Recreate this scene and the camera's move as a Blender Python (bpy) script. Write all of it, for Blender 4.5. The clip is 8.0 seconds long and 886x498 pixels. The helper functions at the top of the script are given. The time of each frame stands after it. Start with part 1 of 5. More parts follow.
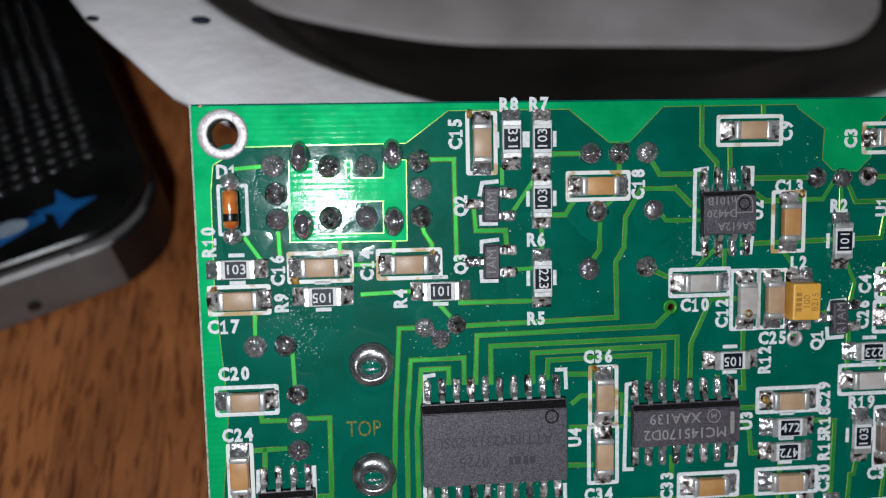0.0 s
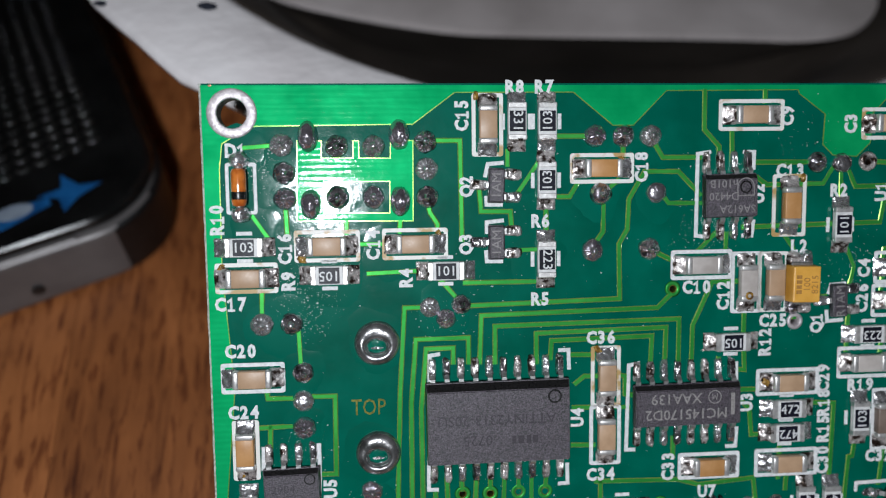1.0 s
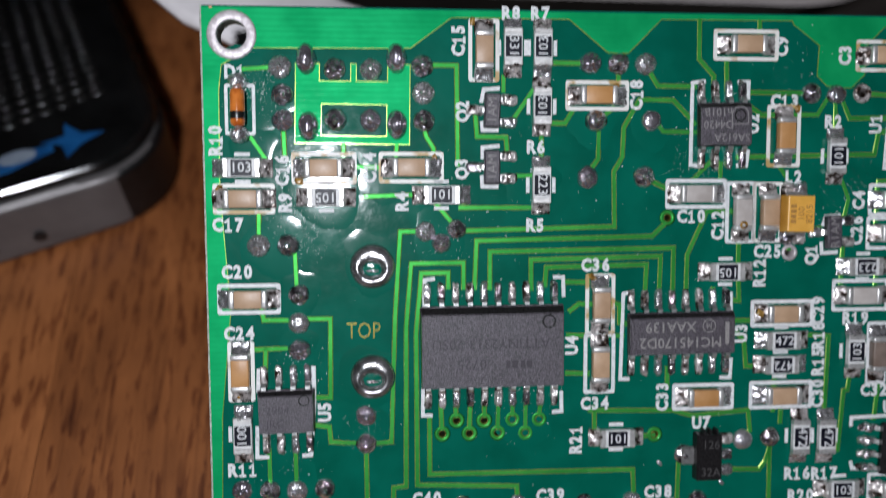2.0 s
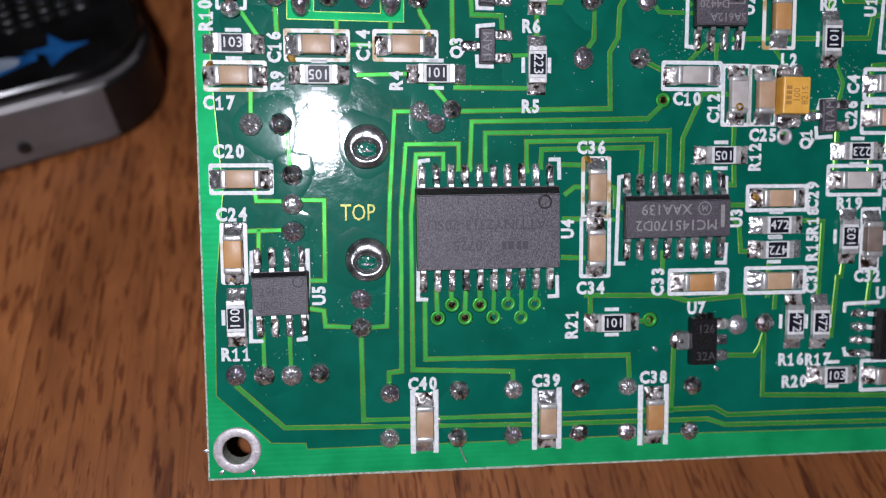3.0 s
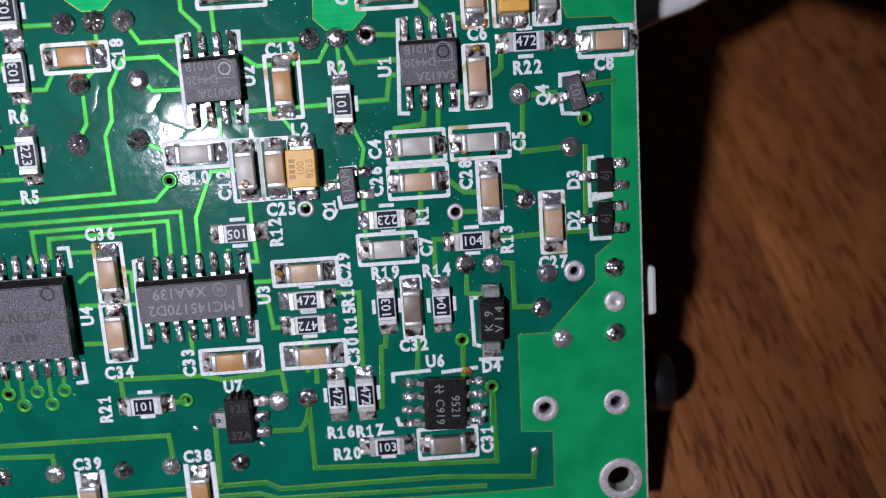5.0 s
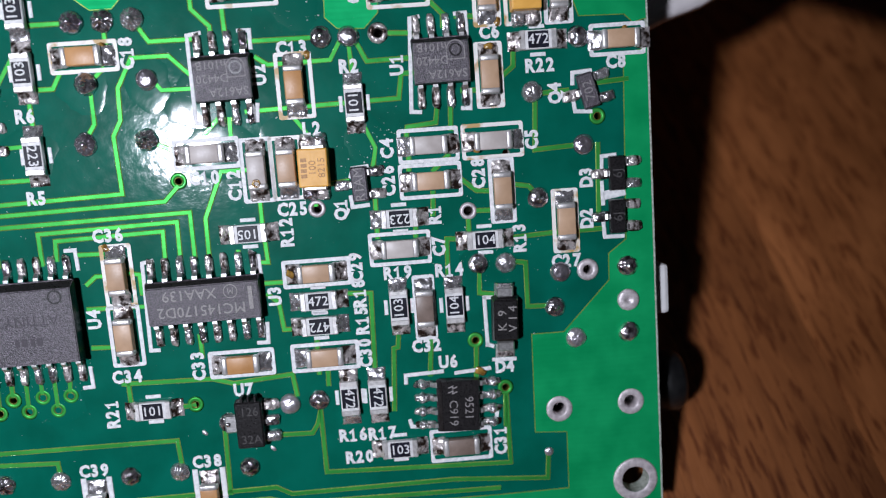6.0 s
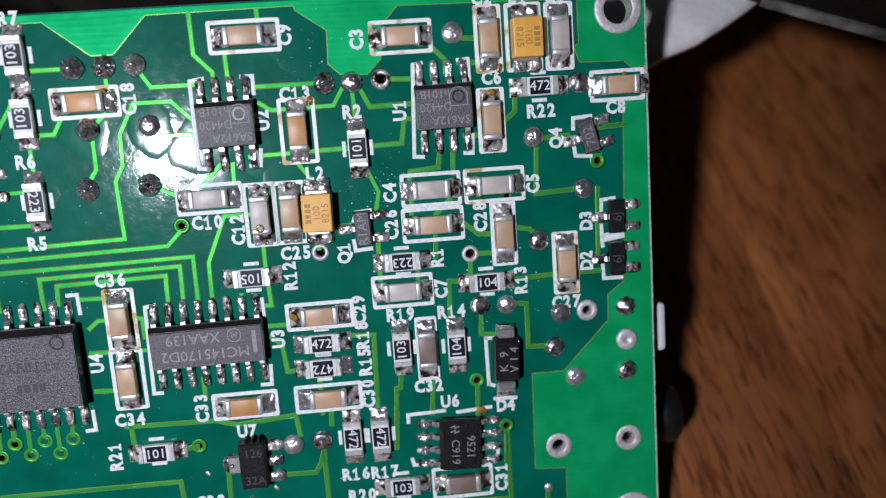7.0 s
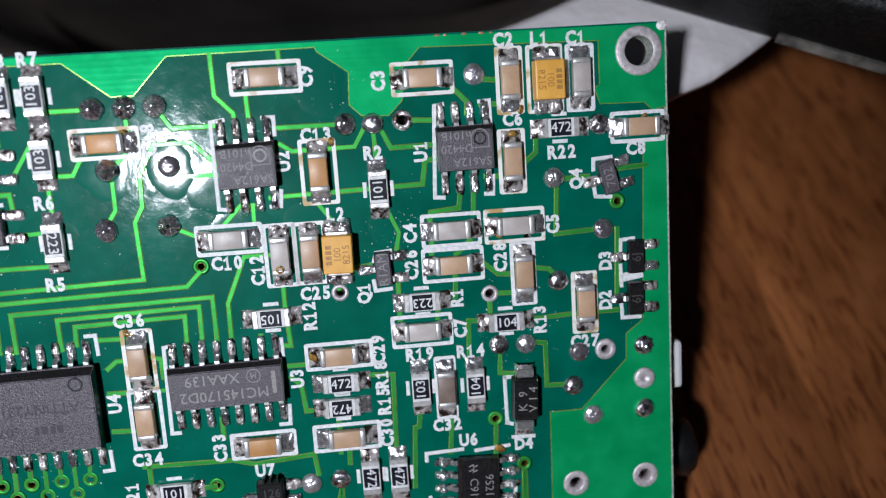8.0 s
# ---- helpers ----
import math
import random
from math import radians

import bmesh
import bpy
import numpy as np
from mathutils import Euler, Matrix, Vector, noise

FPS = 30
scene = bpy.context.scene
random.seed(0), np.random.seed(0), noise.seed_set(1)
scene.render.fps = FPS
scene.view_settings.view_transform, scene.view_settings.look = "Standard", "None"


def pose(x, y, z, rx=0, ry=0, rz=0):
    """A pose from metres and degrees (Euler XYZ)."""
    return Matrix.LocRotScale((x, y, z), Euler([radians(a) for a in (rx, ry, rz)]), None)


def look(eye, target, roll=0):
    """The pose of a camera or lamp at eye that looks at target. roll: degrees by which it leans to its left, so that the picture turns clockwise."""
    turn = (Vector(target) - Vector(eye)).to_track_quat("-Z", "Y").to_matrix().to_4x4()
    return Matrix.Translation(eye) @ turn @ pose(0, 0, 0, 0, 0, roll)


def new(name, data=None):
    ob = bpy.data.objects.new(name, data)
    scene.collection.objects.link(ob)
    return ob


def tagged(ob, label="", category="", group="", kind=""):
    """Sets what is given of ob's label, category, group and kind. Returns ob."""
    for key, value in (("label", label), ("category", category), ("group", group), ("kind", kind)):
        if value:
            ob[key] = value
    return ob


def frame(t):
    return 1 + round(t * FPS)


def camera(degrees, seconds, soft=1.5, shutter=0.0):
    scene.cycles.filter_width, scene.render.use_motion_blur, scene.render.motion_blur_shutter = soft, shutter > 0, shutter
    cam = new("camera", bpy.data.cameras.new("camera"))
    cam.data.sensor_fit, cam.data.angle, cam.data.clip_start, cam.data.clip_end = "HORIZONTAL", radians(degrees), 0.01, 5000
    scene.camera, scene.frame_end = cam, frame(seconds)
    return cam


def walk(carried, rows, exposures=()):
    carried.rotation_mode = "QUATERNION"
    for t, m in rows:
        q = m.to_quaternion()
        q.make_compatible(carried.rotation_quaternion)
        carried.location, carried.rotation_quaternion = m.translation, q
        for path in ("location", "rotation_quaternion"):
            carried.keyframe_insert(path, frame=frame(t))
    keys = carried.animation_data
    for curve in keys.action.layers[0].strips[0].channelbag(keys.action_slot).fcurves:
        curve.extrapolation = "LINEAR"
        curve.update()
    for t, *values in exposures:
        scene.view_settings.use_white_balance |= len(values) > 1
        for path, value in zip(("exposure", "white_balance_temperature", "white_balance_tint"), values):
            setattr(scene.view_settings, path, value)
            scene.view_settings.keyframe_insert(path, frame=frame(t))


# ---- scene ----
MM = 0.001
# the board leans back: its own plane (x right, y towards its upper edge, z out of it) in the world
TILT, LIFT = 41.96, 38.95
BOARD = pose(0, 0, LIFT * MM, TILT)
WIDE, HIGH, THICK = 82.2, 51.6, 1.6

cam = camera(63.0, 8.0, 1.15, 0.17)
# seconds, place in the board's plane in millimetres, turn in degrees
PATH = [
    (0.0, 16.04, -6.80, 61.77, -5.173, -4.468, -1.129),
    (0.5, 15.28, -7.77, 62.29, -5.219, -4.833, -0.827),
    (1.0, 15.11, -8.74, 62.56, -4.925, -4.762, -0.715),
    (1.5, 14.93, -8.84, 62.55, -4.804, -4.613, -0.537),
    (2.0, 15.78, -16.56, 63.69, -3.850, -4.332, -0.209),
    (2.2, 15.32, -24.44, 63.55, -3.320, -4.523, 0.002),
    (3.3, 14.93, -26.86, 64.07, -5.375, -5.544, -0.542),
    (3.5, 17.67, -27.70, 64.43, -5.551, -5.343, -0.640),
    (4.0, 32.07, -26.20, 65.68, -5.930, -3.933, -1.697),
    (4.2, 37.88, -23.48, 65.75, -6.667, -3.490, -2.215),
    (4.5, 49.18, -20.39, 65.30, -7.049, -2.578, -3.068),
    (4.7, 57.30, -17.35, 64.40, -8.100, -1.300, -3.470),
    (5.0, 63.29, -16.34, 63.83, -8.419, -1.507, -3.769),
    (5.2, 62.21, -16.60, 63.86, -8.072, -1.567, -3.859),
    (6.3, 60.70, -17.22, 63.35, -7.594, -3.313, -4.140),
    (6.5, 60.31, -15.13, 63.07, -7.712, -3.816, -4.109),
    (7.0, 59.33, -12.39, 63.34, -8.369, -4.164, -3.965),
    (7.5, 58.28, -11.32, 63.32, -8.575, -4.471, -3.849),
    (8.0, 57.10, -8.47, 62.53, -8.627, -4.837, -3.709),
]
walk(cam, [(t, BOARD @ pose(x * MM, y * MM, z * MM, rx, ry, rz)) for t, x, y, z, rx, ry, rz in PATH],
     [(0.0, -0.25, 6300, 6), (2.0, -0.25, 6300, 10), (3.5, 0.05, 6180, 17.5), (4.5, -0.09, 6130, 18), (5.0, 0.03, 6080, 16), (6.5, 0.10, 6090, 14), (8.0, 0.13, 6120, 11)])
cam.data.dof.use_dof = True
cam.data.dof.focus_distance = 0.0630
cam.data.dof.aperture_fstop = 16.0

# ---- light: one small bright torch above the board, a dim room round it ----
world = bpy.data.worlds.new("dim_room")
world.use_nodes = True
scene.world = world
world.node_tree.nodes["Background"].inputs[0].default_value = (0.62, 0.62, 0.66, 1)
world.node_tree.nodes["Background"].inputs[1].default_value = 0.0095
torch_data = bpy.data.lights.new("torch", "SPOT")
torch_data.spot_size, torch_data.spot_blend, torch_data.shadow_soft_size = radians(63.0), 0.66, 0.006
torch_data.energy, torch_data.color = 0.885, (0.93, 0.95, 1.0)
torch = new("torch", torch_data)
torch.matrix_world = BOARD @ look((-0.001, -0.011, 0.142), (0.028, -0.027, 0.0))


# ---- materials ----
def links(m):
    m.use_nodes = True
    return m.node_tree.nodes, m.node_tree.links, m.node_tree.nodes["Principled BSDF"]


def surface(name, low, high, rough=0.5, metal=0.0, grain=2.0, bump=0.0, bump_grain=6.0, rough_var=0.1, coat=0.0,
            stretch=(1, 1, 1), detail=4.0, contrast=(0.35, 0.65), bump_size=0.05, tint=0.0):
    """A colour that wanders between two tones at two scales, with relief. grain: spots to the millimetre."""
    m = bpy.data.materials.new(name)
    n, l, p = links(m)
    co, info = n.new("ShaderNodeTexCoord"), n.new("ShaderNodeObjectInfo")
    mp = n.new("ShaderNodeMapping")
    mp.inputs["Scale"].default_value = [1000 * s for s in stretch]
    shift = n.new("ShaderNodeVectorMath")
    shift.operation = "SCALE"
    shift.inputs[0].default_value = (37.0, 91.0, 53.0)
    l.new(info.outputs["Random"], shift.inputs["Scale"])
    l.new(co.outputs["Object"], mp.inputs["Vector"])
    l.new(shift.outputs[0], mp.inputs["Location"])
    big, fine = n.new("ShaderNodeTexNoise"), n.new("ShaderNodeTexNoise")
    big.inputs["Scale"].default_value, fine.inputs["Scale"].default_value = grain, bump_grain
    big.inputs["Detail"].default_value, fine.inputs["Detail"].default_value = detail, 3.0
    for t in (big, fine):
        l.new(mp.outputs[0], t.inputs["Vector"])
    ramp = n.new("ShaderNodeValToRGB")
    ramp.color_ramp.elements[0].position, ramp.color_ramp.elements[1].position = contrast
    ramp.color_ramp.elements[0].color, ramp.color_ramp.elements[1].color = (*low, 1), (*high, 1)
    l.new(big.outputs["Fac"], ramp.inputs["Fac"])
    colour = ramp.outputs["Color"]
    if tint:
        hsv, amount = n.new("ShaderNodeHueSaturation"), n.new("ShaderNodeMapRange")
        amount.inputs["To Min"].default_value, amount.inputs["To Max"].default_value = 1 - tint, 1 + tint
        l.new(info.outputs["Random"], amount.inputs["Value"])
        l.new(amount.outputs[0], hsv.inputs["Value"])
        l.new(colour, hsv.inputs["Color"])
        colour = hsv.outputs["Color"]
    l.new(colour, p.inputs["Base Color"])
    r = n.new("ShaderNodeMapRange")
    r.inputs["To Min"].default_value, r.inputs["To Max"].default_value = max(0.02, rough - rough_var), rough + rough_var
    l.new(fine.outputs["Fac"], r.inputs["Value"])
    l.new(r.outputs[0], p.inputs["Roughness"])
    p.inputs["Metallic"].default_value, p.inputs["Coat Weight"].default_value = metal, coat
    p.inputs["Coat Roughness"].default_value = 0.12
    if bump:
        b = n.new("ShaderNodeBump")
        b.inputs["Strength"].default_value, b.inputs["Distance"].default_value = bump, bump_size * MM
        l.new(fine.outputs["Fac"], b.inputs["Height"])
        l.new(b.outputs[0], p.inputs["Normal"])
    return m


def mask_paint(name, low, high, ripple, copper=0.0, skin=0.5):
    """Glossy green lacquer; copper: how much of the metal below shines through; ripple: how strongly the weave of the
    glass cloth shows as fine lines."""
    m = surface(name, low, high, rough=skin if copper else 0.38, rough_var=0.09, grain=0.25, bump=0.32, bump_grain=0.75, bump_size=0.06)
    n, l, p = links(m)
    co, mp, wave = n.new("ShaderNodeTexCoord"), n.new("ShaderNodeMapping"), n.new("ShaderNodeTexWave")
    mp.inputs["Scale"].default_value = (120, 1000, 1000)
    wave.bands_direction = "Y"
    wave.inputs["Scale"].default_value, wave.inputs["Distortion"].default_value = 0.62, 3.2
    wave.inputs["Detail"].default_value, wave.inputs["Detail Scale"].default_value = 4.0, 2.6
    l.new(co.outputs["Object"], mp.inputs["Vector"])
    l.new(mp.outputs[0], wave.inputs["Vector"])
    old = p.inputs["Normal"].links[0].from_node
    b = n.new("ShaderNodeBump")
    b.inputs["Strength"].default_value, b.inputs["Distance"].default_value = ripple, 0.03 * MM
    l.new(wave.outputs["Fac"], b.inputs["Height"])
    l.new(old.outputs[0], b.inputs["Normal"])
    l.new(b.outputs[0], p.inputs["Normal"])
    p.inputs["Metallic"].default_value = copper
    p.inputs["Specular IOR Level"].default_value = 0.03
    p.inputs["Coat Weight"].default_value = 0.15 if copper else 0.44
    # the lacquer's skin: smooth, with hazy patches
    haze, span = n.new("ShaderNodeTexNoise"), n.new("ShaderNodeMapRange")
    haze.inputs["Scale"].default_value, haze.inputs["Detail"].default_value = 900.0, 5.0
    l.new(co.outputs["Object"], haze.inputs["Vector"])
    span.inputs["From Min"].default_value, span.inputs["From Max"].default_value = 0.25, 0.75
    span.inputs["To Min"].default_value, span.inputs["To Max"].default_value = 0.05, 0.135
    l.new(haze.outputs["Fac"], span.inputs["Value"])
    l.new(span.outputs[0], p.inputs["Coat Roughness"])
    # fine scuffs
    scuff, fine_bump = n.new("ShaderNodeTexNoise"), n.new("ShaderNodeBump")
    scuff.inputs["Scale"].default_value, scuff.inputs["Detail"].default_value = 4200.0, 2.0
    l.new(co.outputs["Object"], scuff.inputs["Vector"])
    fine_bump.inputs["Strength"].default_value, fine_bump.inputs["Distance"].default_value = 0.28, 0.012 * MM
    l.new(scuff.outputs["Fac"], fine_bump.inputs["Height"])
    l.new(b.outputs[0], fine_bump.inputs["Normal"])
    l.new(fine_bump.outputs[0], p.inputs["Coat Normal"])
    return m


def glassy(name, colour, rough=0.05):
    m = bpy.data.materials.new(name)
    _, _, p = links(m)
    p.inputs["Base Color"].default_value = (*colour, 1)
    p.inputs["Roughness"].default_value, p.inputs["Transmission Weight"].default_value = rough, 0.8
    return m


MASK = mask_paint("green_lacquer_on_laminate", (0.0013, 0.098, 0.063), (0.0023, 0.130, 0.086), 0.0)
POUR = mask_paint("green_lacquer_on_copper", (0.006, 0.30, 0.095), (0.012, 0.39, 0.128), 0.13, 0.26)
TRACE = mask_paint("green_lacquer_on_track", (0.034, 0.285, 0.050), (0.062, 0.385, 0.066), 0.02, 0.40, 0.42)
GOLD_TRACE = surface("thin_lacquer_on_copper", (0.13, 0.13, 0.02), (0.22, 0.20, 0.03), rough=0.35, metal=0.5, grain=3)
# thin lacquer on copper, coloured brighter for the highlights along the sloping edges
RIM_GOLD = surface("thin_lacquer_and_highlight_on_copper_edge", (0.17, 0.40, 0.07), (0.36, 0.50, 0.10), rough=0.26, grain=0.7, metal=0.45, coat=0.8)
EDGE = surface("sawn_laminate_edge", (0.24, 0.28, 0.22), (0.56, 0.58, 0.52), rough=0.7, grain=4, bump=0.5)
SILK = surface("white_print", (0.66, 0.67, 0.68), (0.86, 0.86, 0.86), rough=0.55, grain=3, bump=0.3, bump_grain=9)
SILK_STAINED = surface("flux_stained_print", (0.50, 0.33, 0.13), (0.82, 0.80, 0.76), rough=0.45, grain=0.55, contrast=(0.36, 0.46), bump=0.3)
SOLDER = surface("solder", (0.44, 0.42, 0.43), (0.92, 0.90, 0.92), rough=0.27, rough_var=0.12, metal=0.85, grain=1.6, bump=0.8, bump_grain=2.2, bump_size=0.14)
SATIN_SOLDER = surface("satin_solder", (0.62, 0.58, 0.63), (0.90, 0.86, 0.90), rough=0.36, rough_var=0.1, metal=0.86, grain=1.0, bump=0.25, bump_grain=1.6, bump_size=0.08)
SOLDER_DULL = surface("dull_solder_in_flux", (0.045, 0.028, 0.021), (0.86, 0.795, 0.775), rough=0.30, rough_var=0.2, metal=0.62, grain=1.35, bump=0.9, bump_grain=2.1, bump_size=0.18, contrast=(0.40, 0.58), detail=3)
MIRROR_SOLDER = surface("dark_bright_solder", (0.42, 0.37, 0.43), (0.80, 0.74, 0.80), rough=0.22, rough_var=0.09, metal=0.9, grain=0.7, bump=0.35, bump_grain=0.9, bump_size=0.16)
FLUXED_SOLDER = surface("solder_under_flux", (0.13, 0.135, 0.13), (0.42, 0.405, 0.41), rough=0.24, rough_var=0.1, metal=0.78, grain=0.8, bump=0.5, bump_grain=1.3, bump_size=0.12)
PIN_SOLDER = surface("crazed_solder", (0.14, 0.115, 0.13), (0.92, 0.88, 0.91), rough=0.17, rough_var=0.09, metal=0.92, grain=1.5, bump=0.8, bump_grain=1.7, bump_size=0.2, contrast=(0.36, 0.6))
TIN = surface("tinned_lead", (0.55, 0.54, 0.53), (0.80, 0.79, 0.78), rough=0.34, metal=0.9, grain=3, bump=0.3)
END_CAP = surface("end_cap_metal", (0.60, 0.58, 0.57), (0.82, 0.80, 0.78), rough=0.38, metal=0.65, grain=2.2, bump=0.35)
RING_TIN = surface("dull_tinned_ring", (0.50, 0.45, 0.465), (0.74, 0.68, 0.69), rough=0.48, rough_var=0.14, metal=0.4, grain=2.2, bump=0.6, bump_grain=4.0, bump_size=0.06)
TAN = surface("tan_ceramic", (0.46, 0.295, 0.18), (0.54, 0.355, 0.225), rough=0.42, grain=0.9, bump=0.12, tint=0.08)
ORANGE = surface("orange_ceramic", (0.48, 0.235, 0.08), (0.57, 0.30, 0.12), rough=0.42, grain=0.8, bump=0.12, tint=0.08)
GREY = surface("grey_pink_ceramic", (0.45, 0.40, 0.37), (0.55, 0.50, 0.47), rough=0.42, grain=0.9, bump=0.12, tint=0.06)
BROWN = surface("brown_grey_ceramic", (0.17, 0.125, 0.10), (0.24, 0.18, 0.15), rough=0.4, grain=0.9, bump=0.12)
ALUMINA = surface("white_alumina", (0.62, 0.62, 0.62), (0.80, 0.79, 0.78), rough=0.5, grain=1.5, bump=0.2)
RESISTIVE = surface("dark_glaze", (0.005, 0.0055, 0.010), (0.014, 0.014, 0.026), rough=0.40, grain=2, bump=0.2)
EPOXY = surface("moulded_epoxy", (0.007, 0.0056, 0.0078), (0.112, 0.086, 0.116), rough=0.46, rough_var=0.16, grain=8, bump=1.0, bump_grain=8.5, bump_size=0.07, detail=2, contrast=(0.36, 0.72))
EPOXY_SMOOTH = surface("smooth_black_epoxy", (0.006, 0.0056, 0.006), (0.020, 0.018, 0.019), rough=0.30, grain=6, bump=0.5, bump_grain=7, bump_size=0.04)
MARK = surface("pale_marking", (0.22, 0.205, 0.20), (0.34, 0.32, 0.31), rough=0.6, grain=6)
MID_MARK = surface("worn_marking", (0.20, 0.185, 0.185), (0.30, 0.28, 0.28), rough=0.6, grain=6)
FAINT_MARK = surface("faint_laser_marking", (0.036, 0.029, 0.037), (0.058, 0.047, 0.060), rough=0.56, grain=6)
DIM_MARK = surface("dim_marking", (0.040, 0.038, 0.038), (0.065, 0.060, 0.060), rough=0.6, grain=6)
WHITE_MARK = surface("white_marking", (0.60, 0.60, 0.62), (0.78, 0.78, 0.78), rough=0.5, grain=6)
YELLOW = surface("yellow_moulding", (0.72, 0.36, 0.055), (0.84, 0.45, 0.085), rough=0.42, grain=0.7, bump=0.25)
YELLOW_MARK = surface("brown_stamp", (0.36, 0.17, 0.04), (0.48, 0.24, 0.06), rough=0.5, grain=5)
AMBER = surface("amber_glass", (0.42, 0.085, 0.012), (0.72, 0.22, 0.04), rough=0.12, grain=1.0, coat=0.8)
AMBER_FLUX = surface("burnt_amber_flux", (0.10, 0.045, 0.010), (0.42, 0.24, 0.05), rough=0.18, rough_var=0.1, grain=1.8, bump=0.4, coat=0.6)
BLACK_BAND = surface("black_band", (0.006, 0.006, 0.006), (0.015, 0.014, 0.014), rough=0.3, grain=2)
FLUX = surface("flux_residue", (0.62, 0.68, 0.66), (0.88, 0.90, 0.88), rough=0.12, grain=2)
BLACK_PLASTIC = surface("black_plastic", (0.004, 0.004, 0.0045), (0.009, 0.009, 0.0095), rough=0.42, grain=1, bump=0.15)
WHITE_PLASTIC = surface("white_plastic", (0.62, 0.61, 0.61), (0.74, 0.73, 0.73), rough=0.45, grain=0.4, bump=0.1)
TAPE_WHITE = surface("chalky_white_rim", (0.84, 0.785, 0.79), (0.93, 0.885, 0.89), rough=0.7, grain=0.12, bump=0.6, bump_grain=0.16, bump_size=0.9)
# dark colour that stands for the shade in the hollow and in holes
SHADE_INSIDE = surface("inside_shade", (0.030, 0.022, 0.017), (0.062, 0.048, 0.039), rough=0.7, grain=0.06, bump=0.2)
# pale colour that stands for the lit far wall of the hollow
LIT_INSIDE = surface("inside_lit", (0.36, 0.315, 0.305), (0.56, 0.50, 0.49), rough=0.7, grain=0.05, bump=0.2)
INK = surface("blue_black_ink", (0.02, 0.023, 0.035), (0.05, 0.055, 0.075), rough=0.4, grain=0.5)
GLOSS_BLACK = surface("gloss_black_face", (0.004, 0.004, 0.004), (0.008, 0.008, 0.008), rough=0.16, rough_var=0.05, grain=0.2)
SILVER_SIDE = surface("satin_silver_side", (0.125, 0.115, 0.115), (0.17, 0.157, 0.155), rough=0.42, metal=0.3, grain=0.15, bump=0.08)
LENS = surface("dark_dimple", (0.010, 0.010, 0.0095), (0.024, 0.023, 0.022), rough=0.16, rough_var=0.08, grain=1)
BARE_COPPER = surface("bare_copper", (0.40, 0.17, 0.10), (0.62, 0.30, 0.18), rough=0.45, metal=0.6, grain=4, bump=0.4)
BLUE = surface("blue_print", (0.008, 0.07, 0.22), (0.014, 0.115, 0.33), rough=0.3, grain=0.4)
PALE_BLUE = surface("pale_blue_print", (0.16, 0.20, 0.27), (0.32, 0.37, 0.44), rough=0.35, grain=0.3)
LEATHER = surface("scuffed_black_leather", (0.002, 0.002, 0.002), (0.005, 0.0045, 0.004), rough=0.5, rough_var=0.15, grain=0.5, bump=0.5, bump_grain=1.6, bump_size=0.2)
SEAM = surface("worn_grey_edge", (0.05, 0.047, 0.040), (0.26, 0.24, 0.21), rough=0.55, grain=0.4, bump=0.7, bump_grain=0.9, bump_size=0.3)


for dull, level in ((RESISTIVE, 0.2), (EPOXY_SMOOTH, 0.5), (EPOXY, 1.0)):
    dull.node_tree.nodes["Principled BSDF"].inputs["Specular IOR Level"].default_value = level


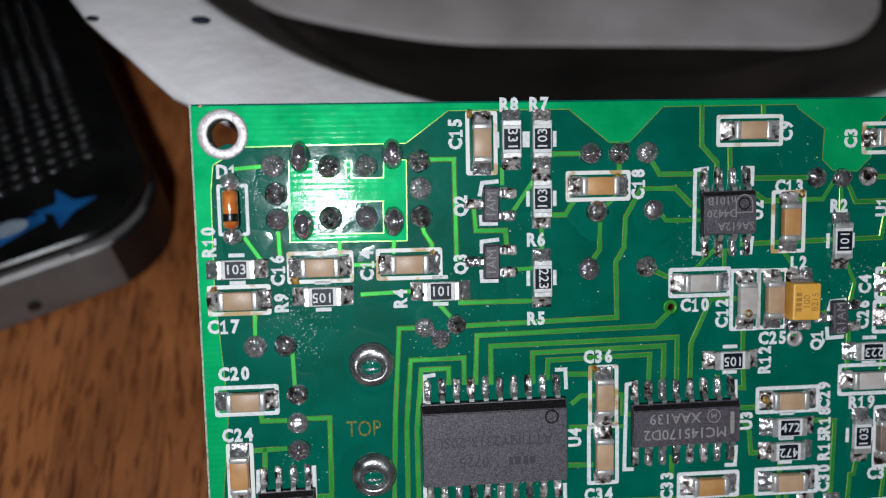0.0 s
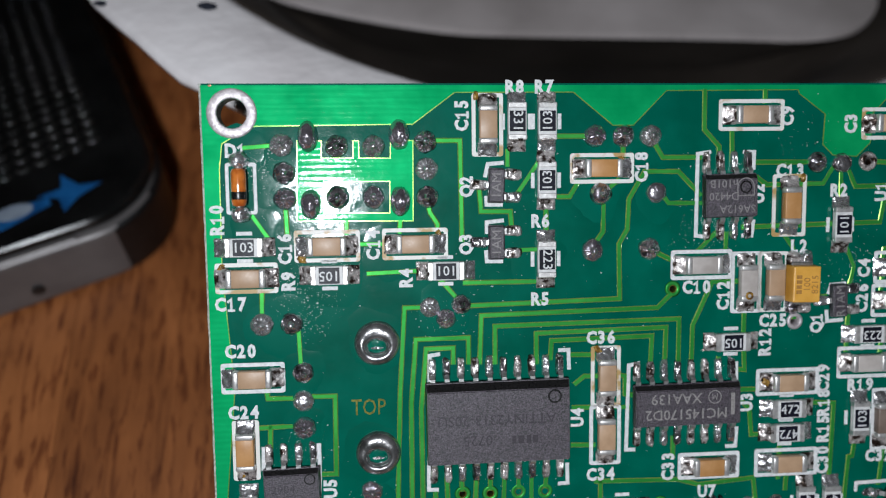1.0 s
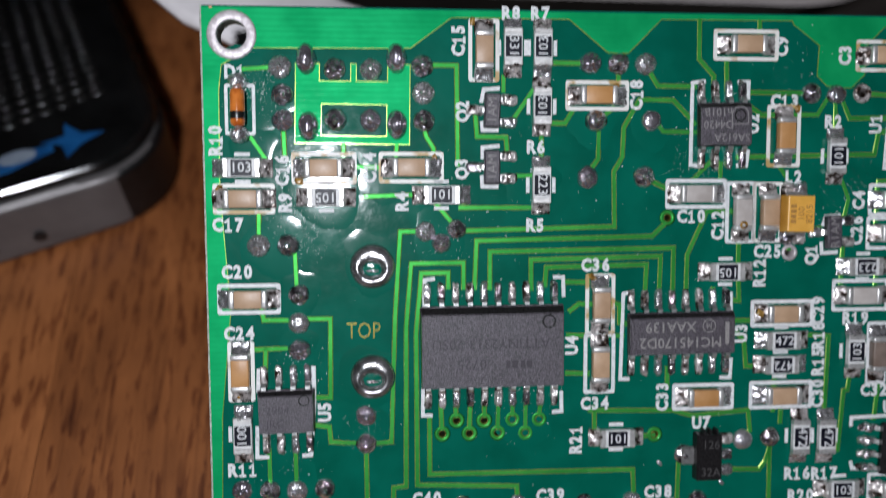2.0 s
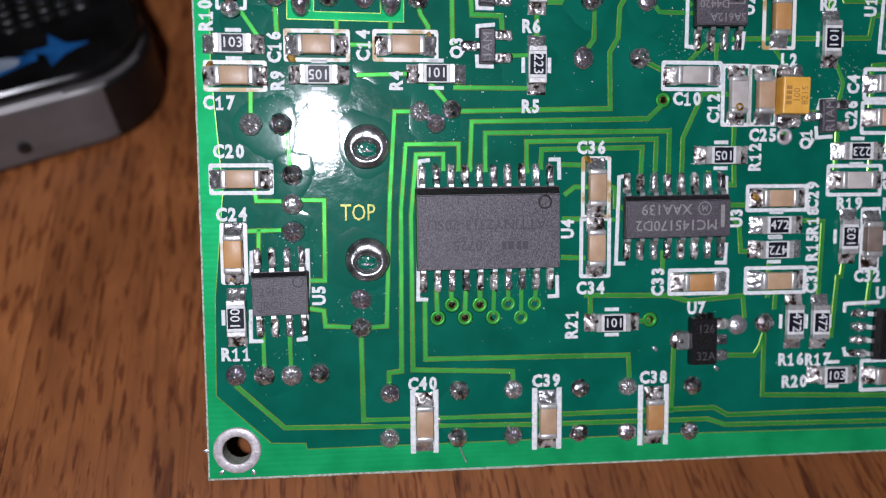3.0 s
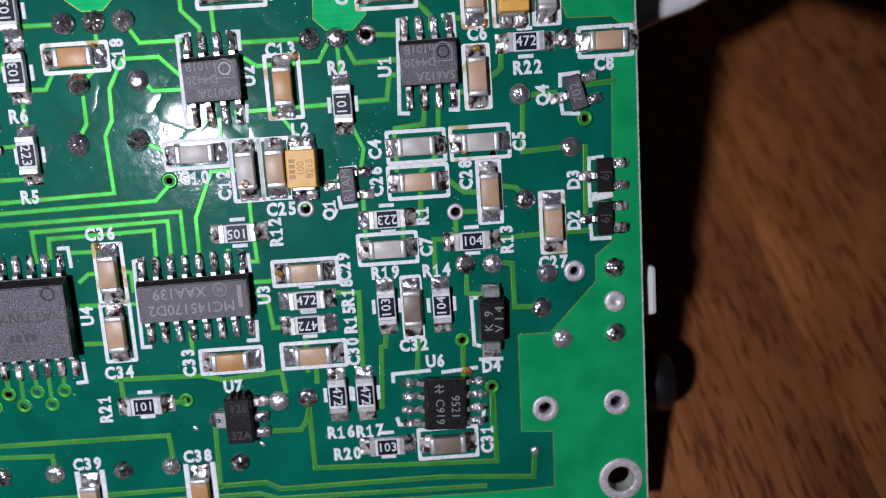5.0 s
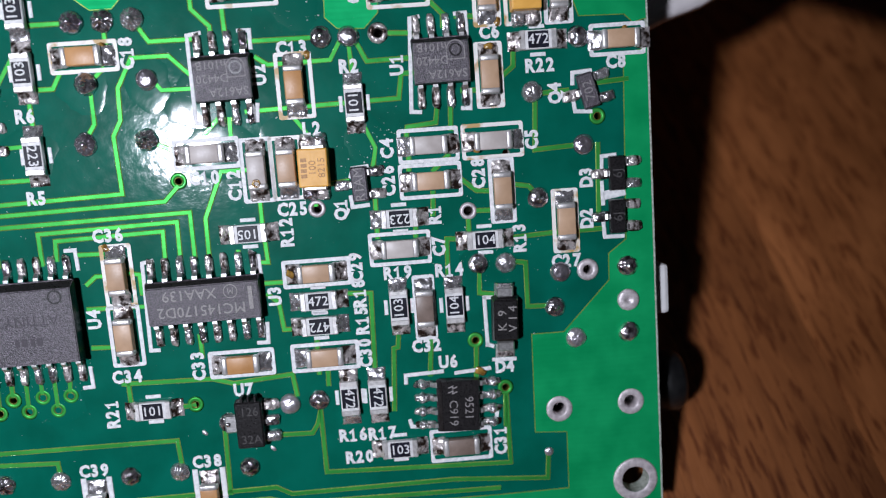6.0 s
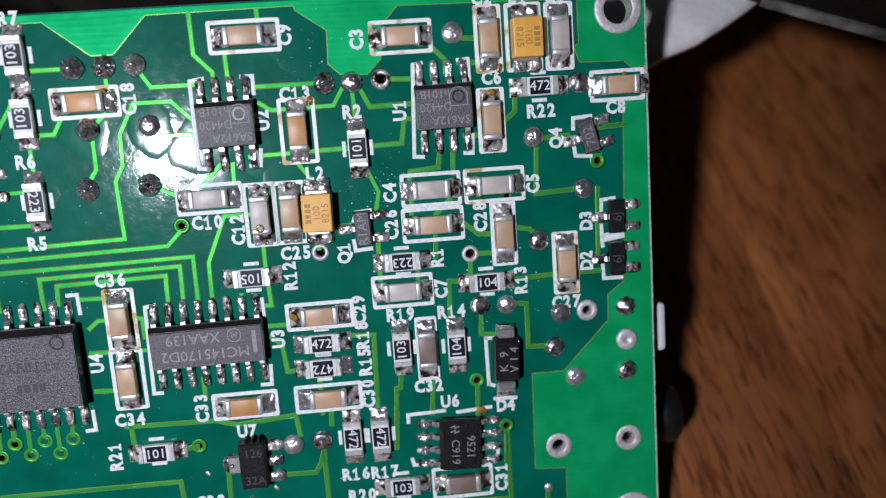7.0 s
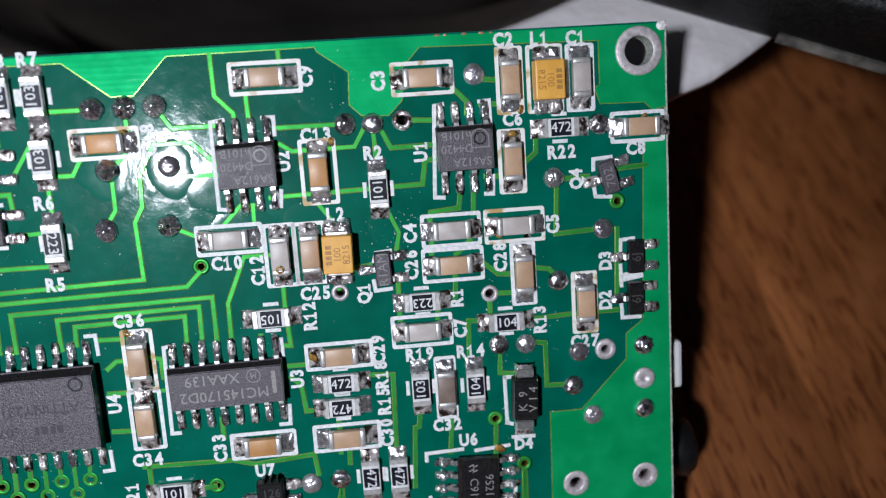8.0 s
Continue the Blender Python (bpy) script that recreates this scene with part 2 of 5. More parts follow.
def wood():
    """Oiled brown hardwood, its grain along y, with dark pores and long streaks; each board has its own tone."""
    m = bpy.data.materials.new("oiled_hardwood")
    n, l, p = links(m)
    co, info = n.new("ShaderNodeTexCoord"), n.new("ShaderNodeObjectInfo")
    shift = n.new("ShaderNodeVectorMath")
    shift.operation = "SCALE"
    shift.inputs[0].default_value = (61.0, 113.0, 29.0)
    l.new(info.outputs["Random"], shift.inputs["Scale"])

    def noise_at(scale, size, detail, rough=0.55, warp=0.0):
        mp, t = n.new("ShaderNodeMapping"), n.new("ShaderNodeTexNoise")
        mp.inputs["Scale"].default_value = scale
        l.new(co.outputs["Object"], mp.inputs["Vector"])
        l.new(shift.outputs[0], mp.inputs["Location"])
        l.new(mp.outputs[0], t.inputs["Vector"])
        t.inputs["Scale"].default_value, t.inputs["Detail"].default_value = size, detail
        t.inputs["Roughness"].default_value, t.inputs["Distortion"].default_value = rough, warp
        return t.outputs["Fac"]

    streak = noise_at((190, 48, 190), 1.0, 5, 0.6, 0.8)
    cloud = noise_at((34, 26, 34), 1.0, 4, 0.6)
    pores = noise_at((1500, 230, 1500), 1.0, 3, 0.55, 0.3)
    veins = noise_at((300, 7, 300), 1.0, 2, 0.45, 0.5)
    flecks = noise_at((640, 92, 640), 1.0, 2, 0.5, 0.4)
    mix = n.new("ShaderNodeMath")
    mix.operation = "MULTIPLY_ADD"
    l.new(streak, mix.inputs[0])
    mix.inputs[1].default_value = 0.48
    half = n.new("ShaderNodeMath")
    half.operation = "MULTIPLY"
    half.inputs[1].default_value = 0.52
    l.new(cloud, half.inputs[0])
    l.new(half.outputs[0], mix.inputs[2])
    ramp = n.new("ShaderNodeValToRGB")
    e = ramp.color_ramp.elements
    e[0].position, e[0].color = 0.30, (0.150, 0.047, 0.0135, 1)
    e[1].position, e[1].color = 0.68, (0.45, 0.160, 0.050, 1)
    mid = ramp.color_ramp.elements.new(0.5)
    mid.color = (0.275, 0.092, 0.0265, 1)
    l.new(mix.outputs[0], ramp.inputs["Fac"])
    pore = n.new("ShaderNodeValToRGB")
    pore.color_ramp.elements[0].position, pore.color_ramp.elements[1].position = 0.36, 0.47
    pore.color_ramp.elements[0].color, pore.color_ramp.elements[1].color = (0.50, 0.40, 0.35, 1), (1, 1, 1, 1)
    l.new(pores, pore.inputs["Fac"])
    mul = n.new("ShaderNodeMix")
    mul.data_type, mul.blend_type = "RGBA", "MULTIPLY"
    mul.inputs[0].default_value = 1.0
    l.new(ramp.outputs["Color"], mul.inputs[6])
    l.new(pore.outputs["Color"], mul.inputs[7])
    # long dark growth lines
    vein = n.new("ShaderNodeValToRGB")
    v = vein.color_ramp.elements
    v[0].position, v[0].color = 0.478, (1, 1, 1, 1)
    v[1].position, v[1].color = 0.516, (1, 1, 1, 1)
    thin = vein.color_ramp.elements.new(0.5)
    thin.color = (0.30, 0.21, 0.17, 1)
    l.new(veins, vein.inputs["Fac"])
    lined = n.new("ShaderNodeMix")
    lined.data_type, lined.blend_type = "RGBA", "MULTIPLY"
    lined.inputs[0].default_value = 0.34
    l.new(mul.outputs[2], lined.inputs[6])
    l.new(vein.outputs["Color"], lined.inputs[7])
    # short dark flecks, far apart
    fleck = n.new("ShaderNodeValToRGB")
    fleck.color_ramp.elements[0].position, fleck.color_ramp.elements[1].position = 0.28, 0.38
    fleck.color_ramp.elements[0].color, fleck.color_ramp.elements[1].color = (0.48, 0.39, 0.34, 1), (1, 1, 1, 1)
    l.new(flecks, fleck.inputs["Fac"])
    dashed = n.new("ShaderNodeMix")
    dashed.data_type, dashed.blend_type = "RGBA", "MULTIPLY"
    dashed.inputs[0].default_value = 1.0
    l.new(lined.outputs[2], dashed.inputs[6])
    l.new(fleck.outputs["Color"], dashed.inputs[7])
    hsv, amount = n.new("ShaderNodeHueSaturation"), n.new("ShaderNodeMapRange")
    amount.inputs["To Min"].default_value, amount.inputs["To Max"].default_value = 0.88, 1.12
    l.new(info.outputs["Random"], amount.inputs["Value"])
    l.new(amount.outputs[0], hsv.inputs["Value"])
    l.new(dashed.outputs[2], hsv.inputs["Color"])
    l.new(hsv.outputs["Color"], p.inputs["Base Color"])
    b = n.new("ShaderNodeBump")
    b.inputs["Strength"].default_value, b.inputs["Distance"].default_value = 0.5, 0.15 * MM
    l.new(pores, b.inputs["Height"])
    l.new(b.outputs[0], p.inputs["Normal"])
    p.inputs["Roughness"].default_value = 0.5
    return m


WOOD = wood()
WOOD_GAP = surface("dark_joint", (0.02, 0.01, 0.006), (0.04, 0.02, 0.012), rough=0.8, grain=0.5)


# ---- mesh helpers, all in millimetres ----
def part(name, bm, material, parent=None, label="", m=None, smooth=False):
    """Links a bmesh as one mesh object under a thing or a part."""
    bmesh.ops.scale(bm, vec=(MM,) * 3, verts=bm.verts)
    data = bpy.data.meshes.new(name)
    bm.to_mesh(data)
    bm.free()
    for x in (material if isinstance(material, tuple) else (material,)):
        data.materials.append(x)
    if smooth:
        data.shade_smooth()
    return piece(name, data, parent, label, m)


def piece(name, data, parent=None, label="", m=None):
    ob = new(name, data)
    ob.parent = parent
    ob.matrix_basis = m or Matrix()
    return tagged(ob, label)


def at(x, y, z=0.0, turn=0.0):
    return pose(x * MM, y * MM, z * MM, 0, 0, turn)


def thing(name, label, category, m, group=""):
    ob = new(name)
    ob.empty_display_size = MM
    ob.matrix_basis = m
    return tagged(ob, label, category, group)


def block(w, d, h, bevel=0.1, z=0.0, x=0.0, y=0.0, taper=1.0, segments=1):
    """A box of that size on z, its edges rounded; taper narrows its top."""
    bm = bmesh.new()
    bmesh.ops.create_cube(bm, size=1)
    for v in bm.verts:
        k = taper if v.co.z > 0 else 1.0
        v.co = Vector((v.co.x * w * k + x, v.co.y * d * k + y, (v.co.z + 0.5) * h + z))
    if bevel:
        bmesh.ops.bevel(bm, geom=bm.edges[:], offset=bevel, segments=segments, affect="EDGES", profile=0.5)
    return bm


def plate(outline, holes=(), z0=0.0, z1=0.05):
    """A flat sheet with that outline and round or other holes, from z0 to z1."""
    bm = bmesh.new()
    for loop in (outline, *holes):
        vs = [bm.verts.new((x, y, z0)) for x, y in loop]
        for a, b in zip(vs, vs[1:] + vs[:1]):
            bm.edges.new((a, b))
    bmesh.ops.triangle_fill(bm, use_beauty=True, use_dissolve=False, edges=bm.edges[:], normal=(0, 0, 1))
    made = bmesh.ops.extrude_face_region(bm, geom=bm.faces[:])
    bmesh.ops.translate(bm, vec=(0, 0, z1 - z0), verts=[v for v in made["geom"] if isinstance(v, bmesh.types.BMVert)])
    bmesh.ops.recalc_face_normals(bm, faces=bm.faces[:])
    return bm


def ring_points(x, y, r, n=20, ry=None):
    return [(x + r * math.cos(2 * math.pi * k / n), y + (ry or r) * math.sin(2 * math.pi * k / n)) for k in range(n)]


def lathe(profile, n=24, closed=False):
    """Turns a list of (radius, height) round z."""
    bm = bmesh.new()
    rows = [[bm.verts.new((r * math.cos(2 * math.pi * k / n), r * math.sin(2 * math.pi * k / n), z)) for k in range(n)] for r, z in profile]
    pairs = list(zip(rows, rows[1:])) + ([(rows[-1], rows[0])] if closed else [])
    for a, b in pairs:
        for k in range(n):
            bm.faces.new((a[k], a[(k + 1) % n], b[(k + 1) % n], b[k]))
    if not closed:
        for row, flip in ((rows[0], True), (rows[-1], False)):
            bm.faces.new(row[::-1] if flip else row)
    bmesh.ops.recalc_face_normals(bm, faces=bm.faces[:])
    return bm


def ribbon(points, width, z=0.0, h=0.04, sides=0, top=0.74):
    """A strip of that width along a line of points, with sloping sides."""
    bm = bmesh.new()
    ps = [Vector(p) for p in points]
    rows = []
    for k, p in enumerate(ps):
        a = (p - ps[k - 1]).normalized() if k else (ps[1] - p).normalized()
        b = (ps[k + 1] - p).normalized() if k + 1 < len(ps) else a
        t = (a + b).normalized()
        side = Vector((-t.y, t.x)) / max(0.5, math.sqrt(max(0.0, (1 + a.dot(b)) / 2)))
        ext = (-a if not k else b) * width * 0.5 if k in (0, len(ps) - 1) else Vector((0, 0))
        q = p + ext
        rows.append([bm.verts.new((*(q + side * s * width / 2), zz)) for s, zz in ((1, z), (top, z + h), (-top, z + h), (-1, z))])
    for a, b in zip(rows, rows[1:]):
        for k in range(3):
            bm.faces.new((a[k], a[k + 1], b[k + 1], b[k])).material_index = 0 if k == 1 else sides
    bm.faces.new(rows[0]).material_index = sides
    bm.faces.new(rows[-1][::-1]).material_index = sides
    bmesh.ops.recalc_face_normals(bm, faces=bm.faces[:])
    return bm


LETTERS = {}


def words(text, size, bold=0.0, h=0.02, wide=1.0):
    """The mesh of a line of lettering, centred, of that height in millimetres."""
    key = (text, size, bold, wide)
    if key not in LETTERS:
        c = bpy.data.curves.new("lettering", "FONT")
        c.body, c.size, c.align_x, c.align_y = text, size * 1.38 * MM, "CENTER", "CENTER"
        c.offset, c.extrude, c.resolution_u = bold * size * MM, h * MM, 2
        c.space_character = 1.0 + 2.2 * bold
        ob = new("lettering", c)
        data = bpy.data.meshes.new_from_object(ob.evaluated_get(bpy.context.evaluated_depsgraph_get()))
        bpy.data.objects.remove(ob)
        data.transform(Matrix.Diagonal((wide, 1, 1, 1)))
        data.name = "lettering"
        LETTERS[key] = data
    return LETTERS[key]


WRITTEN = {}


def write(name, text, size, material, parent, x, y, z, turn=0.0, bold=0.0, label="", wide=1.0):
    key = (text, size, bold, wide, material.name)
    if key not in WRITTEN:
        data = words(text, size, bold, wide=wide).copy()
        data.materials.clear()
        data.materials.append(material)
        WRITTEN[key] = data
    return piece(name, WRITTEN[key], parent, label, at(x, y, z, turn))


# ---- solder ----
def blob(w, d, h, seed, lumps=0.16, rows=6, n=14, pin=0.0, flat=1.0, square=1.0, rays=0.0):
    """A domed lump of solder of that footprint; flat above 1 squares its sides, pin adds a cut wire's stub, rays a star of ridges."""
    bm = bmesh.new()
    loops = []
    for a in range(rows):
        u = a / rows * math.pi / 2
        r, z = math.cos(u) ** (1 / flat), math.sin(u) * h
        if pin and a >= rows - 2:
            z = h + pin * (a - rows + 2) * 0.9
            r = 0.26 if a == rows - 2 else 0.2
        loop = []
        for k in range(n):
            t = 2 * math.pi * k / n
            wob = 1 + lumps * noise.noise((math.cos(t) * 1.6 + seed * 7.1, math.sin(t) * 1.6, a * 0.7 + seed))
            up = 1 + 1.4 * lumps * noise.noise((math.cos(t) * 1.3 + seed * 3.3, math.sin(t) * 1.3, a * 0.6 - seed))
            if rays and 0 < a < rows - 2:
                up += rays * math.sin(math.pi * a / (rows - 2)) * math.cos((9 + int(seed) % 4) * t + 2.2 * noise.noise((math.cos(t), math.sin(t), seed)))
            loop.append(bm.verts.new((w / 2 * r * math.copysign(abs(math.cos(t)) ** square, math.cos(t)) * wob, d / 2 * r * math.copysign(abs(math.sin(t)) ** square, math.sin(t)) * wob, z * up - (0.02 if not a else 0))))
        loops.append(loop)
    for a, b in zip(loops, loops[1:]):
        for k in range(n):
            bm.faces.new((a[k], a[(k + 1) % n], b[(k + 1) % n], b[k]))
    bm.faces.new(loops[0][::-1])
    top = bm.verts.new((0, 0, (h + pin) * (1.03 if not pin else 1.0)))
    for k in range(n):
        bm.faces.new((loops[-1][k], loops[-1][(k + 1) % n], top))
    return bm


def shared(name, bm, *materials, smooth=True):
    bmesh.ops.scale(bm, vec=(MM,) * 3, verts=bm.verts)
    data = bpy.data.meshes.new(name)
    bm.to_mesh(data)
    bm.free()
    for x in materials:
        data.materials.append(x)
    if smooth:
        data.shade_smooth()
    return data


def fillet(seed, high=0.8, wide=1.72):
    """A square pad's worth of solder that climbs towards +x in a hollow curve, lumpy and torn."""
    bm = bmesh.new()
    n = 10
    rows = []
    for a in range(n + 1):
        u = a / n
        row = []
        for b in range(n + 1):
            v = 2 * b / n - 1
            x = -0.86 + 1.3 * u + (0.05 * noise.noise((v * 2.1, seed * 3.7, 1.0)) if a < n else 0)
            y = v * wide / 2 + 0.06 * noise.noise((u * 2.4, v * 1.2, seed * 5.1))
            h = 0.16 + high * u ** 1.7 * (1 - 0.25 * v * v)
            h += (0.17 + 0.10 * u) * noise.noise((u * 2.3 + seed * 9.7, v * 1.6, seed)) + 0.09 * noise.noise((u * 6 + seed, v * 5, 2.0))
            edge = min(1.0, min(a, n - b if b > n / 2 else b) / 1.0)
            row.append(bm.verts.new((x, y, max(0.02, h * (0.15 + 0.85 * edge)) if edge < 1 else max(0.05, h))))
        rows.append(row)
    for p, q in zip(rows, rows[1:]):
        for b in range(n):
            bm.faces.new((p[b], q[b], q[b + 1], p[b + 1]))
    return bm


FILLETS = [shared("solder_joint", fillet(s + 1), (SOLDER_DULL, SOLDER, SOLDER_DULL)[s % 3]) for s in range(9)]
TALL_FILLETS = [shared("solder_joint", blob(1.25, 1.6, 1.15, s + 40, 0.25, flat=1.4), (SOLDER, SOLDER_DULL)[s % 2]) for s in range(6)]
LEAD_FILLETS = [shared("solder_joint", blob(0.68, 1.9, 0.40, s + 20, 0.28, rows=8, n=20, flat=1.8, square=0.5), (SOLDER_DULL, PIN_SOLDER, SOLDER, SOLDER_DULL)[s % 4]) for s in range(8)]
DOMES = [shared("solder_joint", blob(2.0, 2.0, (0.6, 0.52, 0.5)[s % 3], s + 60, 0.12, rows=9, n=32, pin=(0.0, 0.0, 0.3)[s % 3], flat=1.2, rays=(0.0, 0.05, 0.14)[s % 3]), (PIN_SOLDER, SATIN_SOLDER, PIN_SOLDER, SOLDER, MIRROR_SOLDER, PIN_SOLDER)[s]) for s in range(6)]
PINNED = [shared("solder_joint", blob(1.95, 1.95, (0.62, 0.5, 0.72)[s % 3], s + 80, 0.13, rows=9, n=44, pin=(0.45, 0.3)[s % 2], rays=(0.32, 0.2, 0.06, 0.26)[s % 4]), (PIN_SOLDER, MIRROR_SOLDER, PIN_SOLDER, SOLDER)[s % 4]) for s in range(8)]
OVALS = [shared("solder_joint", blob(1.75, 2.6, 1.3, s + 100, 0.10, rows=10, n=24, flat=1.1), MIRROR_SOLDER) for s in range(4)]
COUNT = [0]


def pick(family):
    COUNT[0] += 1
    return family[(COUNT[0] * 7) % len(family)]


# ---- the table ----
table = tagged(new("table_top"), "brown oiled hardwood table top of jointed strips", "table", kind="structure")
GRAIN = 5.0
FRONT, BACK = -300.0, 380.0
bed = block(800, BACK - FRONT, 20, 1.0, z=-22.0)
part("underlay", bed, WOOD_GAP, table, m=at(40, 0, 0, GRAIN) @ at(0, (FRONT + BACK) / 2))
rng = random.Random(4)
STRIP = {}
for col in range(-9, 10):
    joint = rng.uniform(-150, -40) if col not in (-1, 1, 2) else {-1: -86.0, 1: -60.0, 2: -95.0}[col]
    ends = [FRONT, joint - 160, joint]
    while ends[-1] < BACK - 60:
        ends.append(ends[-1] + rng.choice((118.0, 150.0, 186.0)))
    ends[-1] = BACK
    for near, far in zip(ends, ends[1:]):
        long = round(far - near, 2)
        if long not in STRIP:
            STRIP[long] = shared("plank", block(41.94, long - 0.06, 2.0, 0.0, z=-2.0), WOOD, smooth=False)
        piece("plank", STRIP[long], table, m=at(40, 0, 0, GRAIN) @ at(col * 42.0, (near + far) / 2))

# ---- the white wide-rimmed bowl that the board leans on ----
RIM = 29.4


def white_bowl():
    ob = thing("bowl", "white bowl with flat ink-dotted rim, standing on the table", "bowl", Matrix())
    n = 120
    bm = bmesh.new()
    levels = []

    def level(cx, cy, rad, z, wave=0.0):
        row = []
        for k in range(n):
            t = 2 * math.pi * k / n
            q = rad + wave * noise.noise((math.cos(t) * 14, math.sin(t) * 14, 3.0)) + 0.5 * wave * noise.noise((math.cos(t) * 40, math.sin(t) * 40, 7.0))
            row.append(bm.verts.new((cx + q * math.cos(t), cy + q * math.sin(t), z)))
        levels.append(row)

    for rad, z in ((44.0, 0.0), (46.0, 0.0), (50.0, 4.0), (62.0, 20.0), (72.0, 25.2)):
        level(47.5, 74.0, rad, z)
    for rad, z in ((80.0, RIM - 2.4), (82.4, RIM - 1.6), (82.6, RIM - 0.6), (81.6, RIM)):
        level(49.6, 74.6, rad, z, 0.7)
    for rad, z in ((67.4, RIM), (66.3, RIM - 0.4), (65.8, RIM - 1.4), (57.0, 19.0), (46.0, 5.0), (43.0, 3.0)):
        level(45.2, 73.1, rad, z)
    for a, b in zip(levels, levels[1:] + levels[:1]):
        for k in range(n):
            bm.faces.new((a[k], a[(k + 1) % n], b[(k + 1) % n], b[k]))
    bmesh.ops.recalc_face_normals(bm, faces=bm.faces[:])
    part("rim", bm, TAPE_WHITE, ob, "chalky white body with a flat rim", smooth=True)
    # the board's shadow in the hollow is put in as this dark colour
    part("lining", lathe([(65.4, RIM - 1.5), (56.6, 19.2), (45.6, 5.2), (1.0, 3.1), (1.0, 3.4), (45.3, 5.6), (56.2, 19.5), (65.0, RIM - 1.5)], 72, True), SHADE_INSIDE, ob, "inner wall of the hollow, its shade put in as dark brown-black", at(45.2, 73.1), True)
    part("floor_disc", lathe([(46.0, 3.0), (46.0, 3.4)], 48), SHADE_INSIDE, ob, "bottom of the hollow, its shade put in as dark brown", at(45.2, 73.1))
    for x, y, r in ((-4.3, 24.6, 1.15), (-16.2, 25.0, 0.75)):
        part("ink_dot", plate(ring_points(0, 0, r, 18, r * 0.62), (), 0.0, 0.06), INK, ob, "smudged blue-black ink dot", at(x, y, RIM + 0.005, -12))
    return ob


white_bowl()


def lit_wall_slab():
    # added slab: stands for the hollow's lit far wall above the board's shadow
    ob = thing("dish", "pale slab added in the hollow for its lit far wall", "dish", at(45.0, 74.5, 3.4))
    # a straight front where the board's shadow would end, long slanting shoulders
    front = [(-57.0, -14.0), (-47.4, -31.3), (-34.8, -36.2), (-21.1, -39.8), (-11.9, -40.3), (19.6, -40.8), (31.7, -41.4), (40.5, -38.5)]
    outline = front + [(46.0, -30.0), (48.0, -12.0), (44.0, 14.0), (28.0, 36.0), (0.0, 42.0), (-28.0, 36.0), (-46.0, 16.0)]
    for _ in range(3):
        outline = [(a[0] + (b[0] - a[0]) * u, a[1] + (b[1] - a[1]) * u) for a, b in zip(outline, outline[1:] + outline[:1]) for u in (0.25, 0.75)]
    body = plate(outline, (), 0.0, 15.0)
    for v in body.verts:
        if v.co.z < 1.0:
            v.co.x, v.co.y = v.co.x * 0.7, v.co.y * 0.72
    part("body", body, SHADE_INSIDE, ob, "dark tapering side, for the shadow below the lit wall")
    lid = plate([(x * 1.005, y * 1.005) for x, y in outline], (), 15.0, 16.0)
    part("top", lid, LIT_INSIDE, ob, "pale grey flat top, for the lit part of the wall")
    return ob


lit_wall_slab()


def rounded(w, d, r, x0=0.0, y0=0.0, n=14):
    """The outline of a rectangle from (x0, y0) to (x0 + w, y0 + d) with round corners."""
    out = []
    for cx, cy, a in ((x0 + w - r, y0 + r, -90), (x0 + w - r, y0 + d - r, 0), (x0 + r, y0 + d - r, 90), (x0 + r, y0 + r, 180)):
        for k in range(n):
            t = radians(a + 90 * k / (n - 1))
            out.append((cx + r * math.cos(t), cy + r * math.sin(t)))
    return out


